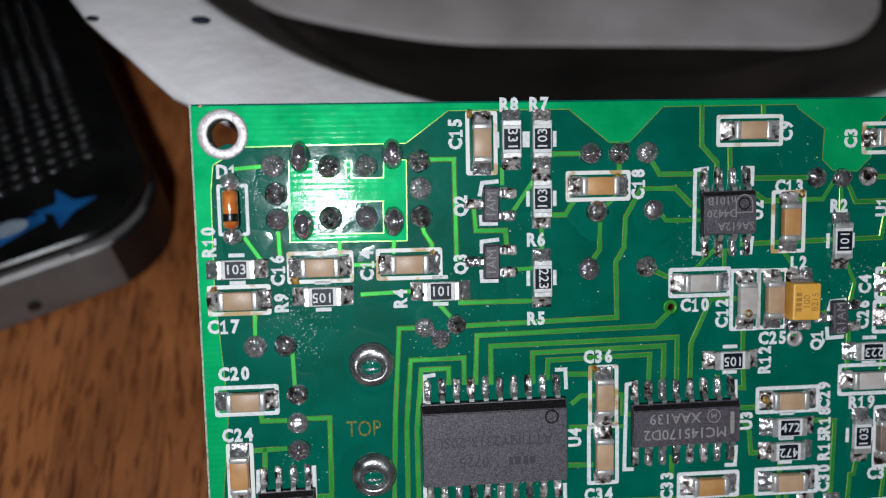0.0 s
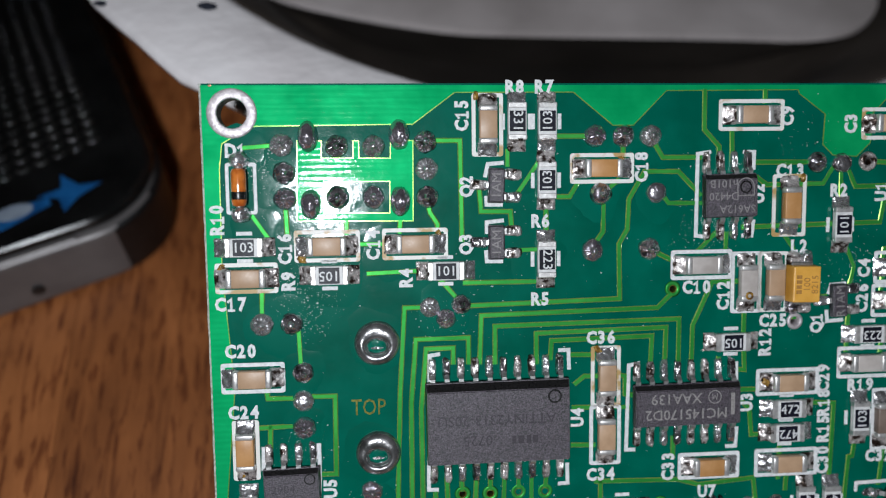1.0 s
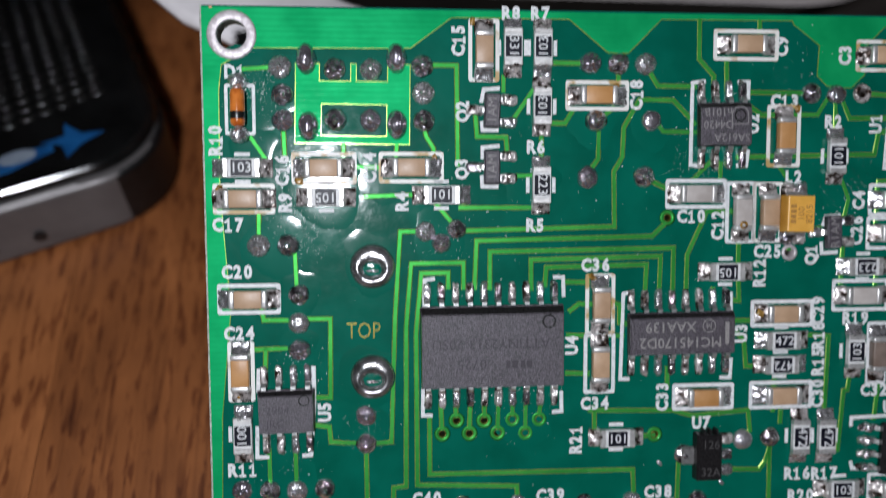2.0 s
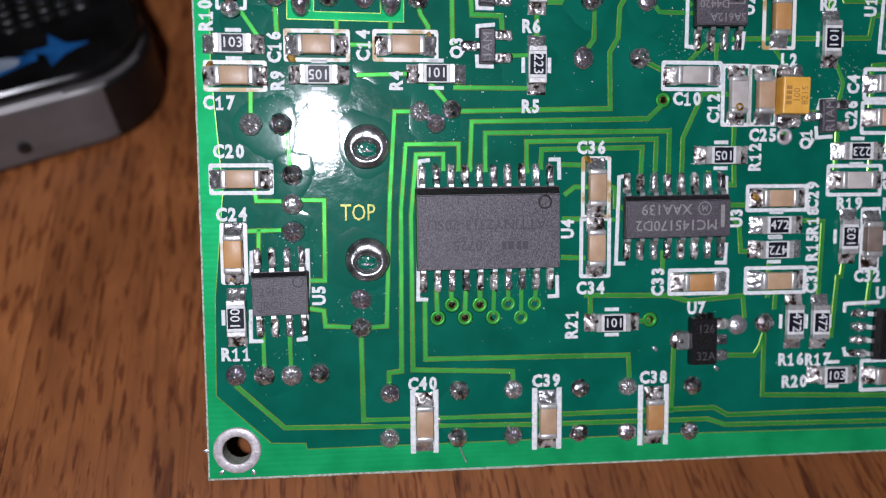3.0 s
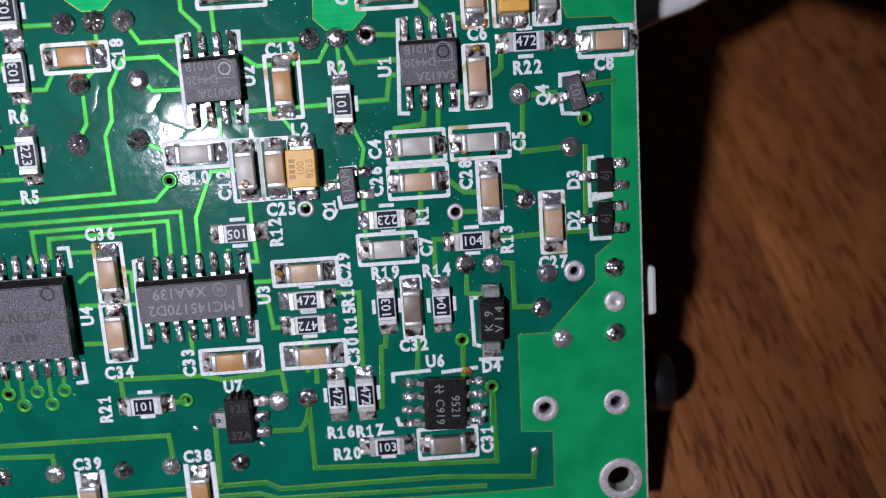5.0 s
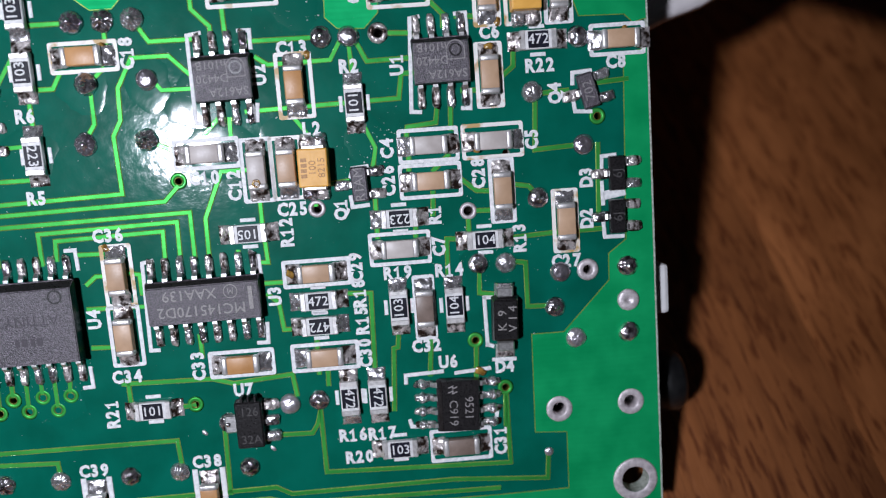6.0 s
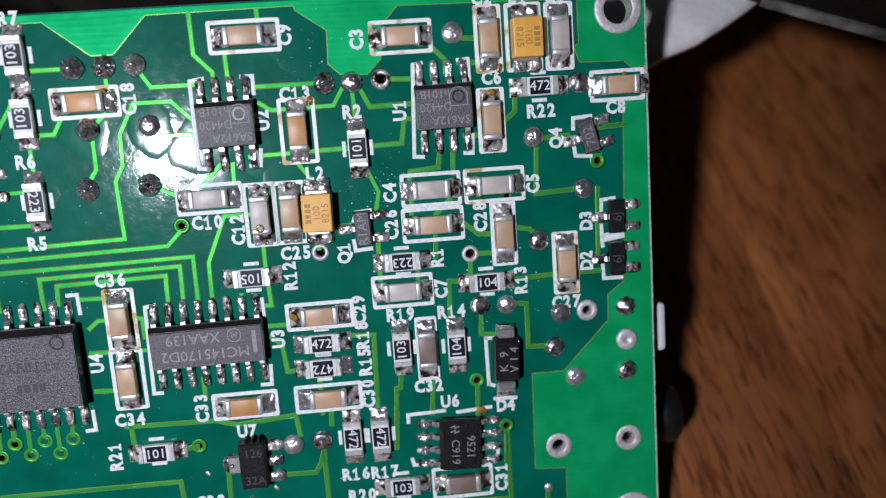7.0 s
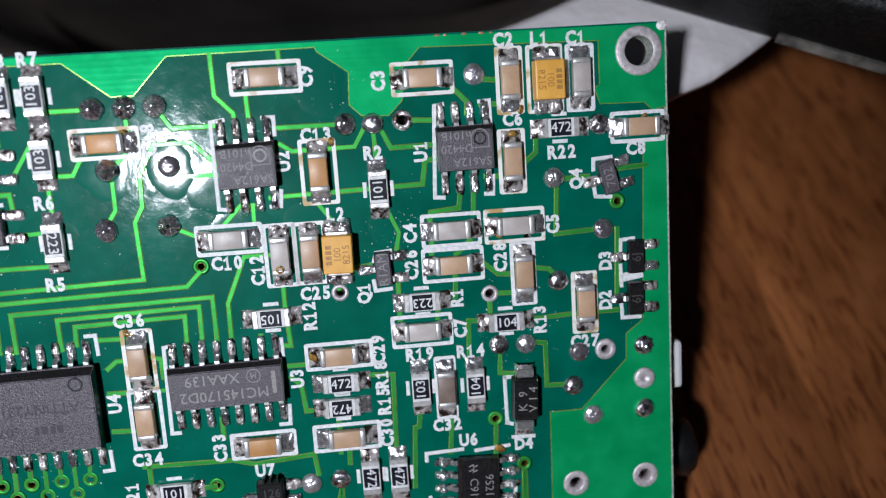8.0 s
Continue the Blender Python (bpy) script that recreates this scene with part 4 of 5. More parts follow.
track((24.28, -35.04), (24.27, -35.97))
track((25.56, -35.07), (25.49, -37.13))
track((26.84, -35.10), (26.84, -35.92))
track((28.03, -35.12), (28.02, -37.19))
track((29.38, -35.15), (29.28, -35.98))
track((13.63, -38.88), (13.73, -46.64), (29.56, -46.77), (44.13, -46.67), (46.44, -46.65), (47.79, -47.41), (62.8, -47.38), (71.45, -48.02), (71.6, -46.03))
track((2.72, -43.24), (6.75, -47.09), (29.56, -47.63), (43.05, -47.72), (45.80, -47.72), (47.59, -48.34), (66.79, -48.59))
track((42.39, -41.00), (42.26, -46.77))
track((51.14, -39.64), (50.74, -40.98), (50.20, -41.77), (46.88, -41.67))
track((46.98, -38.72), (48.08, -38.86))
track((34.04, -35.77), (41.76, -35.95), (43.66, -36.52), (48.94, -36.11), (49.16, -37.98))
track((34.41, -35.52), (34.42, -37.35))
track((38.47, -38.34), (39.91, -38.22))
track((41.17, -32.01), (41.19, -33.73))
track((47.53, -27.69), (49.59, -27.71))
track((47.56, -28.73), (48.39, -29.52), (48.62, -31.98), (50.37, -32.01))
track((52.13, -35.64), (52.07, -37.25))
track((4.64, -25.53), (4.83, -26.99), (6.74, -27.01))
track((8.43, -26.93), (10.62, -26.95), (10.55, -33.99), (9.17, -33.96))
track((4.00, -29.57), (6.65, -29.51))
track((4.96, -29.58), (4.89, -31.40))
track((5.10, -38.64), (5.13, -41.68))
track((7.39, -38.70), (7.43, -41.76))
track((9.34, -36.48), (10.41, -36.66), (10.52, -38.03), (13.00, -38.20))
track((7.64, -21.28), (7.72, -23.77))
track((4.61, -17.76), (4.56, -19.72))
track((13.82, -16.22), (18.48, -16.06))
track((22.19, -17.23), (28.47, -17.25))
track((26.45, -14.46), (28.47, -14.40))
track((19.95, -16.84), (21.43, -18.61))
track((6.83, -10.27), (6.91, -12.54))
track((3.58, -5.34), (5.93, -5.16))
track((4.10, -11.20), (5.23, -12.90))
track((13.13, -13.66), (15.32, -13.69))
track((31.56, -23.94), (33.63, -24.00))
track((32.10, -26.54), (32.87, -25.94), (33.91, -25.97))
track((35.73, -25.87), (36.62, -26.06), (36.64, -27.72), (37.32, -27.85))
track((31.87, -32.27), (33.70, -32.34))
write("printed_word", "TOP", 1.5, GOLD_TRACE, board, 13.52, -28.12, 0.02, 0.0, 0.0, "bare yellow copper word", 0.76)


# ---- white print ----
def frame_print(x0, y0, x1, y1, stained=False, w=0.34):
    """A printed rectangle between two opposite corners."""
    a, b, c, d = min(x0, x1) - 0.07, min(y0, y1) - 0.07, max(x0, x1) + 0.07, max(y0, y1) + 0.07
    bm = plate(rounded(c - a, d - b, 0.2, a, b, 3), (rounded(c - a - 2 * w, d - b - 2 * w, 0.08, a + w, b + w, 2),), 0.03, 0.075)
    part("printed_outline", bm, SILK_STAINED if stained else SILK, board)


def bar_print(x0, y0, x1, y1, w=0.36):
    part("printed_line", ribbon([(x0, y0), (x1, y1)], w, 0.03, 0.045), SILK, board)


def corner_print(*points, w=0.36):
    part("printed_line", ribbon(points, w, 0.03, 0.045), SILK, board)


ONE = ribbon([(-0.2, 0.27), (0.0, 0.43), (0.0, -0.42)], 0.2, 0.0, 0.04)
foot = bpy.data.meshes.new("foot")
base_line = ribbon([(-0.17, -0.42), (0.17, -0.42)], 0.2, 0.0, 0.035)
base_line.to_mesh(foot)
base_line.free()
ONE.from_mesh(foot)
bpy.data.meshes.remove(foot)
ONE = shared("lettering", ONE, SILK, smooth=False)


def ref(text, x, y, turn=0, size=1.12):
    a = radians(turn)
    for k, c in enumerate(text):
        d = (k - (len(text) - 1) / 2) * size * 0.80
        px, py = x + d * math.cos(a), y + d * math.sin(a)
        if c == "1":
            piece("printed_letter", ONE, board, "", at(px, py, 0.03, turn) @ Matrix.Scale(size, 4))
        else:
            write("printed_letter", c, size, SILK, board, px, py, 0.05, turn, 0.066, "", 0.86)


# ---- chip capacitors ----
CAP_PARTS = {}


def chip_capacitor(x, y, turn, clay, label, tall=0.75, box=None, stained=False, long=3.3, wide=1.6):
    key = (clay.name, tall, long, wide)
    if key not in CAP_PARTS:
        CAP_PARTS[key] = (shared("body", block(long - 0.9, wide - 0.06, tall, 0.10, z=0.12, segments=2), clay),
                          shared("end_cap", block(0.55, wide, tall + 0.06, 0.16, z=0.09, segments=2), END_CAP))
    m = BOARD @ at(x, y, 0.0, turn)
    ob = thing("chip_capacitor", label, "capacitor", m, "chip capacitors on the circuit board")
    body, cap = CAP_PARTS[key]
    piece("body", body, ob)
    for s in (-1, 1):
        piece("end_cap", cap, ob, "silvery end cap", at(s * (long / 2 - 0.27), 0))
        piece("solder_joint", pick(FILLETS), ob, "", at(s * (long / 2 + 0.22), 0, 0, 90 + 90 * s) @ Matrix.Diagonal((1, 1, 0.78, 1)))
    if box:
        frame_print(*box, stained=stained)
    return ob


TAN_CAP = "tan ceramic chip capacitor with silvery ends, soldered to the green board"
GREY_CAP = "grey-pink ceramic chip capacitor with silvery ends, soldered to the green board"
ORANGE_CAP = "orange ceramic chip capacitor with silvery ends, soldered to the green board"
BROWN_CAP = "brown-grey ceramic chip capacitor with silvery ends, soldered to the green board"


def boxed(x0, y0, x1, y1, turn, clay=TAN, label=TAN_CAP, stained=False, dx=0.0, dy=0.0, tall=0.75):
    return chip_capacitor((x0 + x1) / 2 + dx, (y0 + y1) / 2 + dy, turn, clay, label, box=(x0, y0, x1, y1), stained=stained, tall=tall)


boxed(22.93, -0.91, 25.52, -6.18, 90, TAN, TAN_CAP, True)
boxed(31.56, -6.11, 37.16, -8.62, 0, ORANGE, ORANGE_CAP, True)
boxed(44.95, -1.48, 50.87, -4.12, 0, TAN, TAN_CAP, True)
boxed(7.53, -12.45, 13.01, -15.08, 0, TAN, TAN_CAP, True)
boxed(15.05, -12.41, 20.61, -15.01, 0, TAN, TAN_CAP, True)
boxed(0.81, -15.15, 5.96, -17.64, 0, TAN, TAN_CAP, True)
boxed(0.98, -23.82, 6.29, -26.38, 0)
boxed(33.52, -23.28, 36.12, -28.75, 90, TAN, TAN_CAP, True)
boxed(33.41, -28.71, 36.19, -34.13, 90, TAN, TAN_CAP)
boxed(50.10, -8.13, 53.15, -13.61, 90, ORANGE, ORANGE_CAP, True)
boxed(40.77, -14.80, 46.34, -17.35, 0, GREY, GREY_CAP)
pitted = boxed(46.39, -15.04, 49.09, -20.51, 90, GREY, GREY_CAP)
part("flux_ring", lathe([(0.16, 0.0), (0.18, 0.06), (0.27, 0.08), (0.36, 0.05), (0.38, 0.0)], 20, True), AMBER_FLUX, pitted, "amber ring of burnt flux", at(-1.12, 0.05, 0.87), True)
boxed(48.93, -15.09, 51.66, -20.47, 90, TAN, TAN_CAP, True)
boxed(41.73, -33.53, 47.46, -35.91, 0, ORANGE, ORANGE_CAP)
boxed(49.00, -25.89, 54.92, -28.29, 0)
boxed(49.04, -33.46, 55.03, -35.97, 0)
boxed(1.74, -28.90, 3.92, -34.11, 90, ORANGE, ORANGE_CAP, True)
boxed(56.76, -24.06, 62.12, -26.92, 0, GREY, GREY_CAP)
boxed(59.99, -15.23, 65.18, -18.12, 0, GREY, GREY_CAP)
boxed(65.55, -15.19, 70.84, -18.15, 0, GREY, GREY_CAP, True)
boxed(59.87, -18.27, 65.26, -21.23, 0)
boxed(67.70, -18.22, 69.87, -23.88, 90)
boxed(73.12, -21.35, 75.38, -26.94, 90, TAN, TAN_CAP, True)
boxed(67.11, -8.35, 69.42, -13.83, 90, TAN, TAN_CAP, True)
boxed(67.24, -1.45, 69.50, -7.01, 90, TAN, TAN_CAP, True)
boxed(73.33, -1.54, 75.71, -7.15, 90, GREY, GREY_CAP)
boxed(58.32, -2.25, 63.55, -4.98, 0, TAN, TAN_CAP, True)
boxed(77.10, -7.48, 81.86, -10.11, 0, dx=0.15)
boxed(60.31, -28.08, 62.15, -33.86, 90, BROWN, BROWN_CAP)
boxed(60.84, -42.51, 66.41, -45.55, 0, BROWN, BROWN_CAP)
for x0, y0, x1, y1, clay, label in ((18.16, -44.29, 20.22, -49.65, TAN, TAN_CAP), (29.30, -44.47, 31.58, -49.75, TAN, TAN_CAP), (39.29, -44.50, 41.76, -49.75, ORANGE, ORANGE_CAP)):
    chip_capacitor((x0 + x1) / 2, (y0 + y1) / 2 - 0.05, 90, clay, label)
    bar_print(x0, y0, x0, y1, 0.5)
    bar_print(x1, y0, x1, y1, 0.5)


# ---- chip resistors ----
RES = (shared("body", block(3.15, 1.6, 0.55, 0.06, z=0.1), ALUMINA, smooth=False), shared("glaze", block(1.75, 1.38, 0.08, 0.03, z=0.63), RESISTIVE, smooth=False),
       shared("terminal", block(0.52, 1.64, 0.62, 0.08, z=0.08), END_CAP, smooth=False))


def chip_resistor(x, y, turn, code, flip=0, bars=True):
    ob = thing("chip_resistor", f"black-topped white chip resistor marked {code} on the green board", "resistor", BOARD @ at(x, y, 0, turn), "chip resistors on the circuit board")
    piece("body", RES[0], ob, "white ceramic body")
    top = piece("glaze", RES[1], ob, "dark glazed top")
    write("marking", code, 0.86, WHITE_MARK, top, 0, 0, 0.725, flip, 0.012, "white printed number")
    for s in (-1, 1):
        piece("terminal", RES[2], ob, "silvery terminal", at(s * 1.36, 0))
        piece("solder_joint", pick(FILLETS), ob, "", at(s * 1.85, 0, 0, 90 + 90 * s) @ Matrix.Diagonal((0.85, 0.95, 0.75, 1)))
    if bars:
        q = at(x, y, 0, turn)
        for s in (-1, 1):
            a, b = q @ Vector((-0.5 * MM, s * 1.17 * MM, 0)), q @ Vector((0.5 * MM, s * 1.17 * MM, 0))
            bar_print(a.x / MM, a.y / MM, b.x / MM, b.y / MM, 0.34)
    return ob


chip_resistor(26.76, -3.27, -90, "331")
chip_resistor(29.39, -3.27, -90, "103", 180)
chip_resistor(29.36, -8.36, -90, "103", 180)
chip_resistor(29.33, -15.26, -90, "223")
chip_resistor(20.46, -16.10, 0, "101")
chip_resistor(10.42, -16.26, 0, "105", 180)
chip_resistor(3.31, -13.74, 0, "103")
chip_resistor(2.92, -37.08, 90, "100")
chip_resistor(46.45, -23.16, 0, "105", 180)
chip_resistor(51.94, -29.56, 0, "472")
chip_resistor(51.84, -31.82, 0, "472", 180)
chip_resistor(36.44, -38.29, 0, "101")
chip_resistor(53.89, -38.63, 90, "472", 180)
chip_resistor(56.42, -38.70, 90, "472", 180)
chip_resistor(58.03, -43.82, 0, "103")
chip_resistor(58.96, -30.71, -90, "103", 180)
chip_resistor(63.89, -30.90, 90, "104")
chip_resistor(66.98, -25.26, 0, "104")
chip_resistor(59.61, -22.81, 0, "223", 180)
chip_resistor(56.55, -12.68, 90, "101")
chip_resistor(72.56, -8.46, 0, "472")


# ---- small-outline chips ----
def gull_lead(reach, drop, w=0.42, foot=0.75, t=0.2):
    """A bent lead that leaves the body at drop height towards +y and stands on the board."""
    line = [(0, drop), (reach * 0.28, drop), (reach * 0.55, 0.22), (reach * 0.62 + 0.05, 0.12), (reach * 0.62 + foot, 0.1)]
    bm = bmesh.new()
    rows = []
    for k, (y, z) in enumerate(line):
        up = t * (0.9 if k not in (2,) else 1.1)
        rows.append([bm.verts.new((s * w / 2, y, z + u)) for s, u in ((-1, 0), (1, 0), (1, up), (-1, up))])
    for a, b in zip(rows, rows[1:]):
        for k in range(4):
            bm.faces.new((a[k], a[(k + 1) % 4], b[(k + 1) % 4], b[k]))
    bm.faces.new(rows[0])
    bm.faces.new(rows[-1][::-1])
    bmesh.ops.recalc_face_normals(bm, faces=bm.faces[:])
    return bm


LEAD = shared("lead", gull_lead(1.05, 0.5), TIN, smooth=False)


def soic(label, x, y, turn, pins, long, wide, tall, marks, dot=None, material=EPOXY, lumpy=False):
    """marks: rows of (text, x, y, size, turn, bold, material)."""
    ob = thing("integrated_circuit", label, "chip", BOARD @ at(x, y, 0, turn), "black chips on the circuit board")
    half, cut = wide / 2, 0.66 if pins > 16 else 0.46
    low, top, mid = 0.15, 0.15 + tall, 0.15 + tall / 2
    section = [(-half + 0.12, low), (-half, mid), (-half + 0.14, top), (half - cut - 0.05, top), (half - 0.06, top - cut), (half, mid), (half - 0.12, low)]
    bm = bmesh.new()
    ends = [[bm.verts.new((e * (long / 2 - 0.13 * abs(z - mid) / (tall / 2)), y, z)) for y, z in section] for e in (-1, 1)]
    # chamfer and sides take a darker black, for the shade on them
    for k in range(len(section)):
        n = (k + 1) % len(section)
        bm.faces.new((ends[0][k], ends[0][n], ends[1][n], ends[1][k])).material_index = 0 if k == 2 else 1
    bm.faces.new(ends[0])
    bm.faces.new(ends[1][::-1])
    for f in bm.faces[-2:]:
        f.material_index = 1
    bmesh.ops.recalc_face_normals(bm, faces=bm.faces[:])
    bmesh.ops.bevel(bm, geom=bm.edges[:], offset=0.07, segments=2, affect="EDGES")
    body = part("body", bm, (material, EPOXY_SMOOTH), ob, "moulded black body, grainy top, smooth sides coloured darker for their shade")
    for text, mx, my, size, mt, bold, mat in marks:
        write("marking", text, size, mat, body, mx, my, tall + 0.155, mt, bold, "pale lettering")
    if dot:
        dx, dy, r = dot
        part("index_dot", lathe([(r, 0.0), (r, 0.012), (r * 0.76, 0.012), (r * 0.76, 0.0)], 28, True), BLACK_BAND, body, "round index mark", at(dx, dy, tall + 0.152))
    for s in (-1, 1):
        for k in range(pins // 2):
            px = (k - (pins / 2 - 1) / 2) * 1.27
            piece("lead", LEAD, ob, "tinned lead", at(px, s * (wide / 2 - 0.05), 0, 0 if s > 0 else 180))
            piece("solder_joint", pick(LEAD_FILLETS), ob, "", at(px, s * (wide / 2 + 1.05), 0, 180 * (COUNT[0] % 2)))
            if lumpy:
                piece("solder_joint", TALL_FILLETS[2 * (COUNT[0] % 3)], ob, "bright round lump of solder", at(px, s * (wide / 2 + 1.25), 0, 47 * k) @ Matrix.Diagonal((0.68, 0.62, 0.6, 1)))
    return ob, body


# the largest chip
_, big_body = soic("large black twenty-lead chip with grainy top and faint lettering", 24.89, -29.51, 0.4, 20, 12.8, 7.3, 1.35,
                     [("ATTINY2313-20SU", -0.2, 0.4, 0.95, 180, 0.0, FAINT_MARK), ("0725", -1.9, -1.4, 0.95, 180, 0.0, FAINT_MARK)], (4.95, 2.25, 0.62))
for w, x in ((0.35, 1.3), (0.5, 1.9), (0.4, 2.6), (0.5, 3.2)):
    part("marking", block(w, 0.7, 0.02, 0.0, x=x, y=-1.5, z=1.502), FAINT_MARK, big_body, "faint maker's sign")
corner_print((19.69, -23.53), (18.95, -23.63), (18.72, -35.84), (19.43, -35.86))
corner_print((30.64, -23.49), (31.41, -23.49), (31.46, -25.10))
corner_print((30.63, -35.80), (31.36, -35.77), (31.31, -34.06))
_, mid_body = soic("black sixteen-lead chip marked MC145170D2 XAA139 on the green board", 42.13, -28.66, 0.6, 16, 9.9, 3.9, 1.0,
     [("MC145170D2", -0.2, -0.73, 0.95, 180, 0.008, MARK), ("XAA139", -1.13, 0.70, 0.95, 180, 0.008, MARK)])
part("marking", lathe([(0.62, 0.0), (0.62, 0.02), (0.54, 0.02), (0.54, 0.0)], 28, True), MARK, mid_body, "round maker's sign", at(2.42, 0.69, 1.152))
part("marking", ribbon([(-0.22, 0.24), (-0.17, -0.22), (0.0, 0.12), (0.17, -0.22), (0.22, 0.24)], 0.1, 0.0, 0.02), MARK, mid_body, "", at(2.42, 0.69, 1.152))
part("index_bar", block(0.36, 2.0, 0.02, 0.0), MARK, mid_body, "pale bar at the first lead's end", at(4.1, 0.0, 1.152))
corner_print((37.80, -24.94), (36.96, -25.09), (36.77, -32.92), (37.45, -32.93))
corner_print((46.50, -25.20), (47.04, -25.21), (47.07, -26.65))
corner_print((47.19, -31.33), (47.12, -33.00), (46.30, -32.99))
for name_, px, py, t in (("black eight-lead chip marked SA612A on the green board", 45.78, -9.91, 1.0), ("black eight-lead chip with worn lettering beside a brown capacitor", 64.19, -9.66, 0.6)):
    _, chip_body = soic(name_, px, py, t, 8, 4.9, 3.9, 0.95,
         [("SA612A", 0.5, -1.15, 0.72, 180, 0.004, MID_MARK), ("D4420", -0.75, 0.0, 0.72, 180, 0.004, MID_MARK), ("n101B", -0.75, 1.1, 0.72, 180, 0.004, MID_MARK)], (1.25, 0.75, 0.55))
    arch = [(0.5, 0.0)] + [(1.25 - 0.75 * math.cos(math.pi * k / 10), 0.78 + 0.75 * math.sin(math.pi * k / 10)) for k in range(11)] + [(2.0, 0.0), (0.5, 0.0)]
    part("marking", ribbon(arch, 0.1, 1.102, 0.015), MID_MARK, chip_body, "faint arched maker's sign")
corner_print((44.07, -6.04), (43.04, -6.18), (42.99, -13.46), (43.88, -13.58))
corner_print((47.36, -6.05), (48.25, -6.06), (48.23, -7.46))
corner_print((48.32, -12.27), (48.19, -13.54), (47.40, -13.53))
corner_print((62.47, -5.87), (61.79, -5.97), (61.37, -13.75), (62.10, -13.81))
corner_print((65.68, -5.82), (66.52, -5.78), (66.56, -7.69))
corner_print((66.56, -12.25), (66.47, -13.77), (65.83, -13.73))
soic("small black eight-lead chip near the board's edge, faint lettering", 6.74, -34.96, 1.0, 8, 4.9, 3.9, 0.95,
     [("JRC", -0.9, -1.0, 0.75, 0, 0.0, FAINT_MARK), ("2904", -0.7, 0.2, 0.75, 0, 0.0, FAINT_MARK)], (1.6, 1.0, 0.5))
corner_print((4.80, -31.40), (4.31, -31.44), (4.24, -33.22))
corner_print((8.43, -31.31), (9.11, -31.32), (9.11, -34.31), (8.76, -39.15), (8.16, -39.18))
corner_print((4.07, -37.61), (4.05, -39.22), (4.93, -39.24))
_, side_body = soic("black eight-lead chip turned sideways with pale lettering, near two resistors", 63.60, -40.02, 88, 8, 4.9, 3.9, 0.95,
     [("9521", -0.2, -0.9, 0.8, 180, 0.0, MID_MARK), ("C919", -0.6, 0.5, 0.8, 180, 0.0, MID_MARK)], None, EPOXY_SMOOTH, True)
for dx in (0.0, 0.45):
    part("marking", ribbon([(1.35 + dx, 0.15), (1.2 + dx, 0.5), (1.45 + dx, 0.5), (1.3 + dx, 0.85)], 0.12, 1.102, 0.015), MID_MARK, side_body, "slanted maker's sign")
corner_print((62.33, -37.0), (59.04, -37.1), (59.02, -37.75))
corner_print((63.62, -37.24), (66.63, -37.05))
corner_print((59.12, -41.41), (59.26, -41.97), (61.13, -42.09))
corner_print((65.69, -41.85), (67.03, -41.94), (67.10, -41.29))


# ---- three-legged parts and diodes ----
SOT = (shared("body", block(1.45, 3.1, 0.65, 0.10, z=0.12, taper=0.93), EPOXY_SMOOTH, smooth=False), shared("body", block(1.45, 3.1, 0.65, 0.10, z=0.12, taper=0.93), EPOXY, smooth=False), shared("leg", gull_lead(0.7, 0.34, 0.45, 0.5, 0.14), TIN, smooth=False))


def three_leg(label, x, y, turn, code, name="transistor"):
    ob = thing(name, label, name, BOARD @ at(x, y, 0, turn), "three-legged parts on the circuit board")
    body = piece("body", SOT[name == "transistor"], ob)
    write("marking", code, 0.84, MID_MARK if name == "transistor" else DIM_MARK, body, 0, 0, 0.775, 90, 0.0, "dim lettering")
    for px, py, r in ((-0.7, 0.0, 90), (0.7, 0.98, -90), (0.7, -0.98, -90)):
        piece("leg", SOT[2], ob, "tinned leg", at(px, py, 0, r))
        piece("solder_joint", pick(LEAD_FILLETS), ob, "", at(px + math.copysign(0.75, px), py, 0, 90) @ Matrix.Diagonal((1.35, 0.85, 0.9, 1)))
    return ob


SMALL_BLACK = "small black three-legged transistor on the green board"
three_leg(SMALL_BLACK, 24.91, -8.76, -2, "1AM")
three_leg(SMALL_BLACK, 24.90, -13.69, 0, "1AM")
three_leg(SMALL_BLACK, 56.41, -19.60, 2, "R1AM")
three_leg(SMALL_BLACK, 76.69, -13.00, 14, "702")
three_leg("small black three-legged diode near the board's edge", 78.92, -20.26, 0, "6J", "diode")
three_leg("small black three-legged diode near the board's edge", 78.82, -24.06, 0, "6J", "diode")
corner_print((25.46, -6.81), (24.23, -6.90), (24.02, -7.87))
corner_print((24.07, -9.83), (24.11, -10.42), (25.36, -10.43))
corner_print((25.45, -11.82), (24.11, -11.95), (24.11, -12.79))
corner_print((24.05, -14.57), (24.10, -15.37), (25.35, -15.39))
corner_print((57.11, -18.10), (55.88, -18.20), (55.67, -18.89))
corner_print((55.53, -20.69), (55.61, -21.56), (56.96, -21.47))
corner_print((76.99, -11.29), (75.47, -11.38), (75.44, -12.27))
corner_print((75.48, -14.01), (75.57, -14.67), (76.89, -14.77))
corner_print((78.85, -18.66), (77.71, -18.73), (77.67, -20.01))
corner_print((77.64, -21.04), (77.70, -22.87))
corner_print((77.65, -24.70), (77.72, -25.87), (79.31, -25.90))
corner_print((78.14, -22.12), (79.29, -21.95), w=0.8)


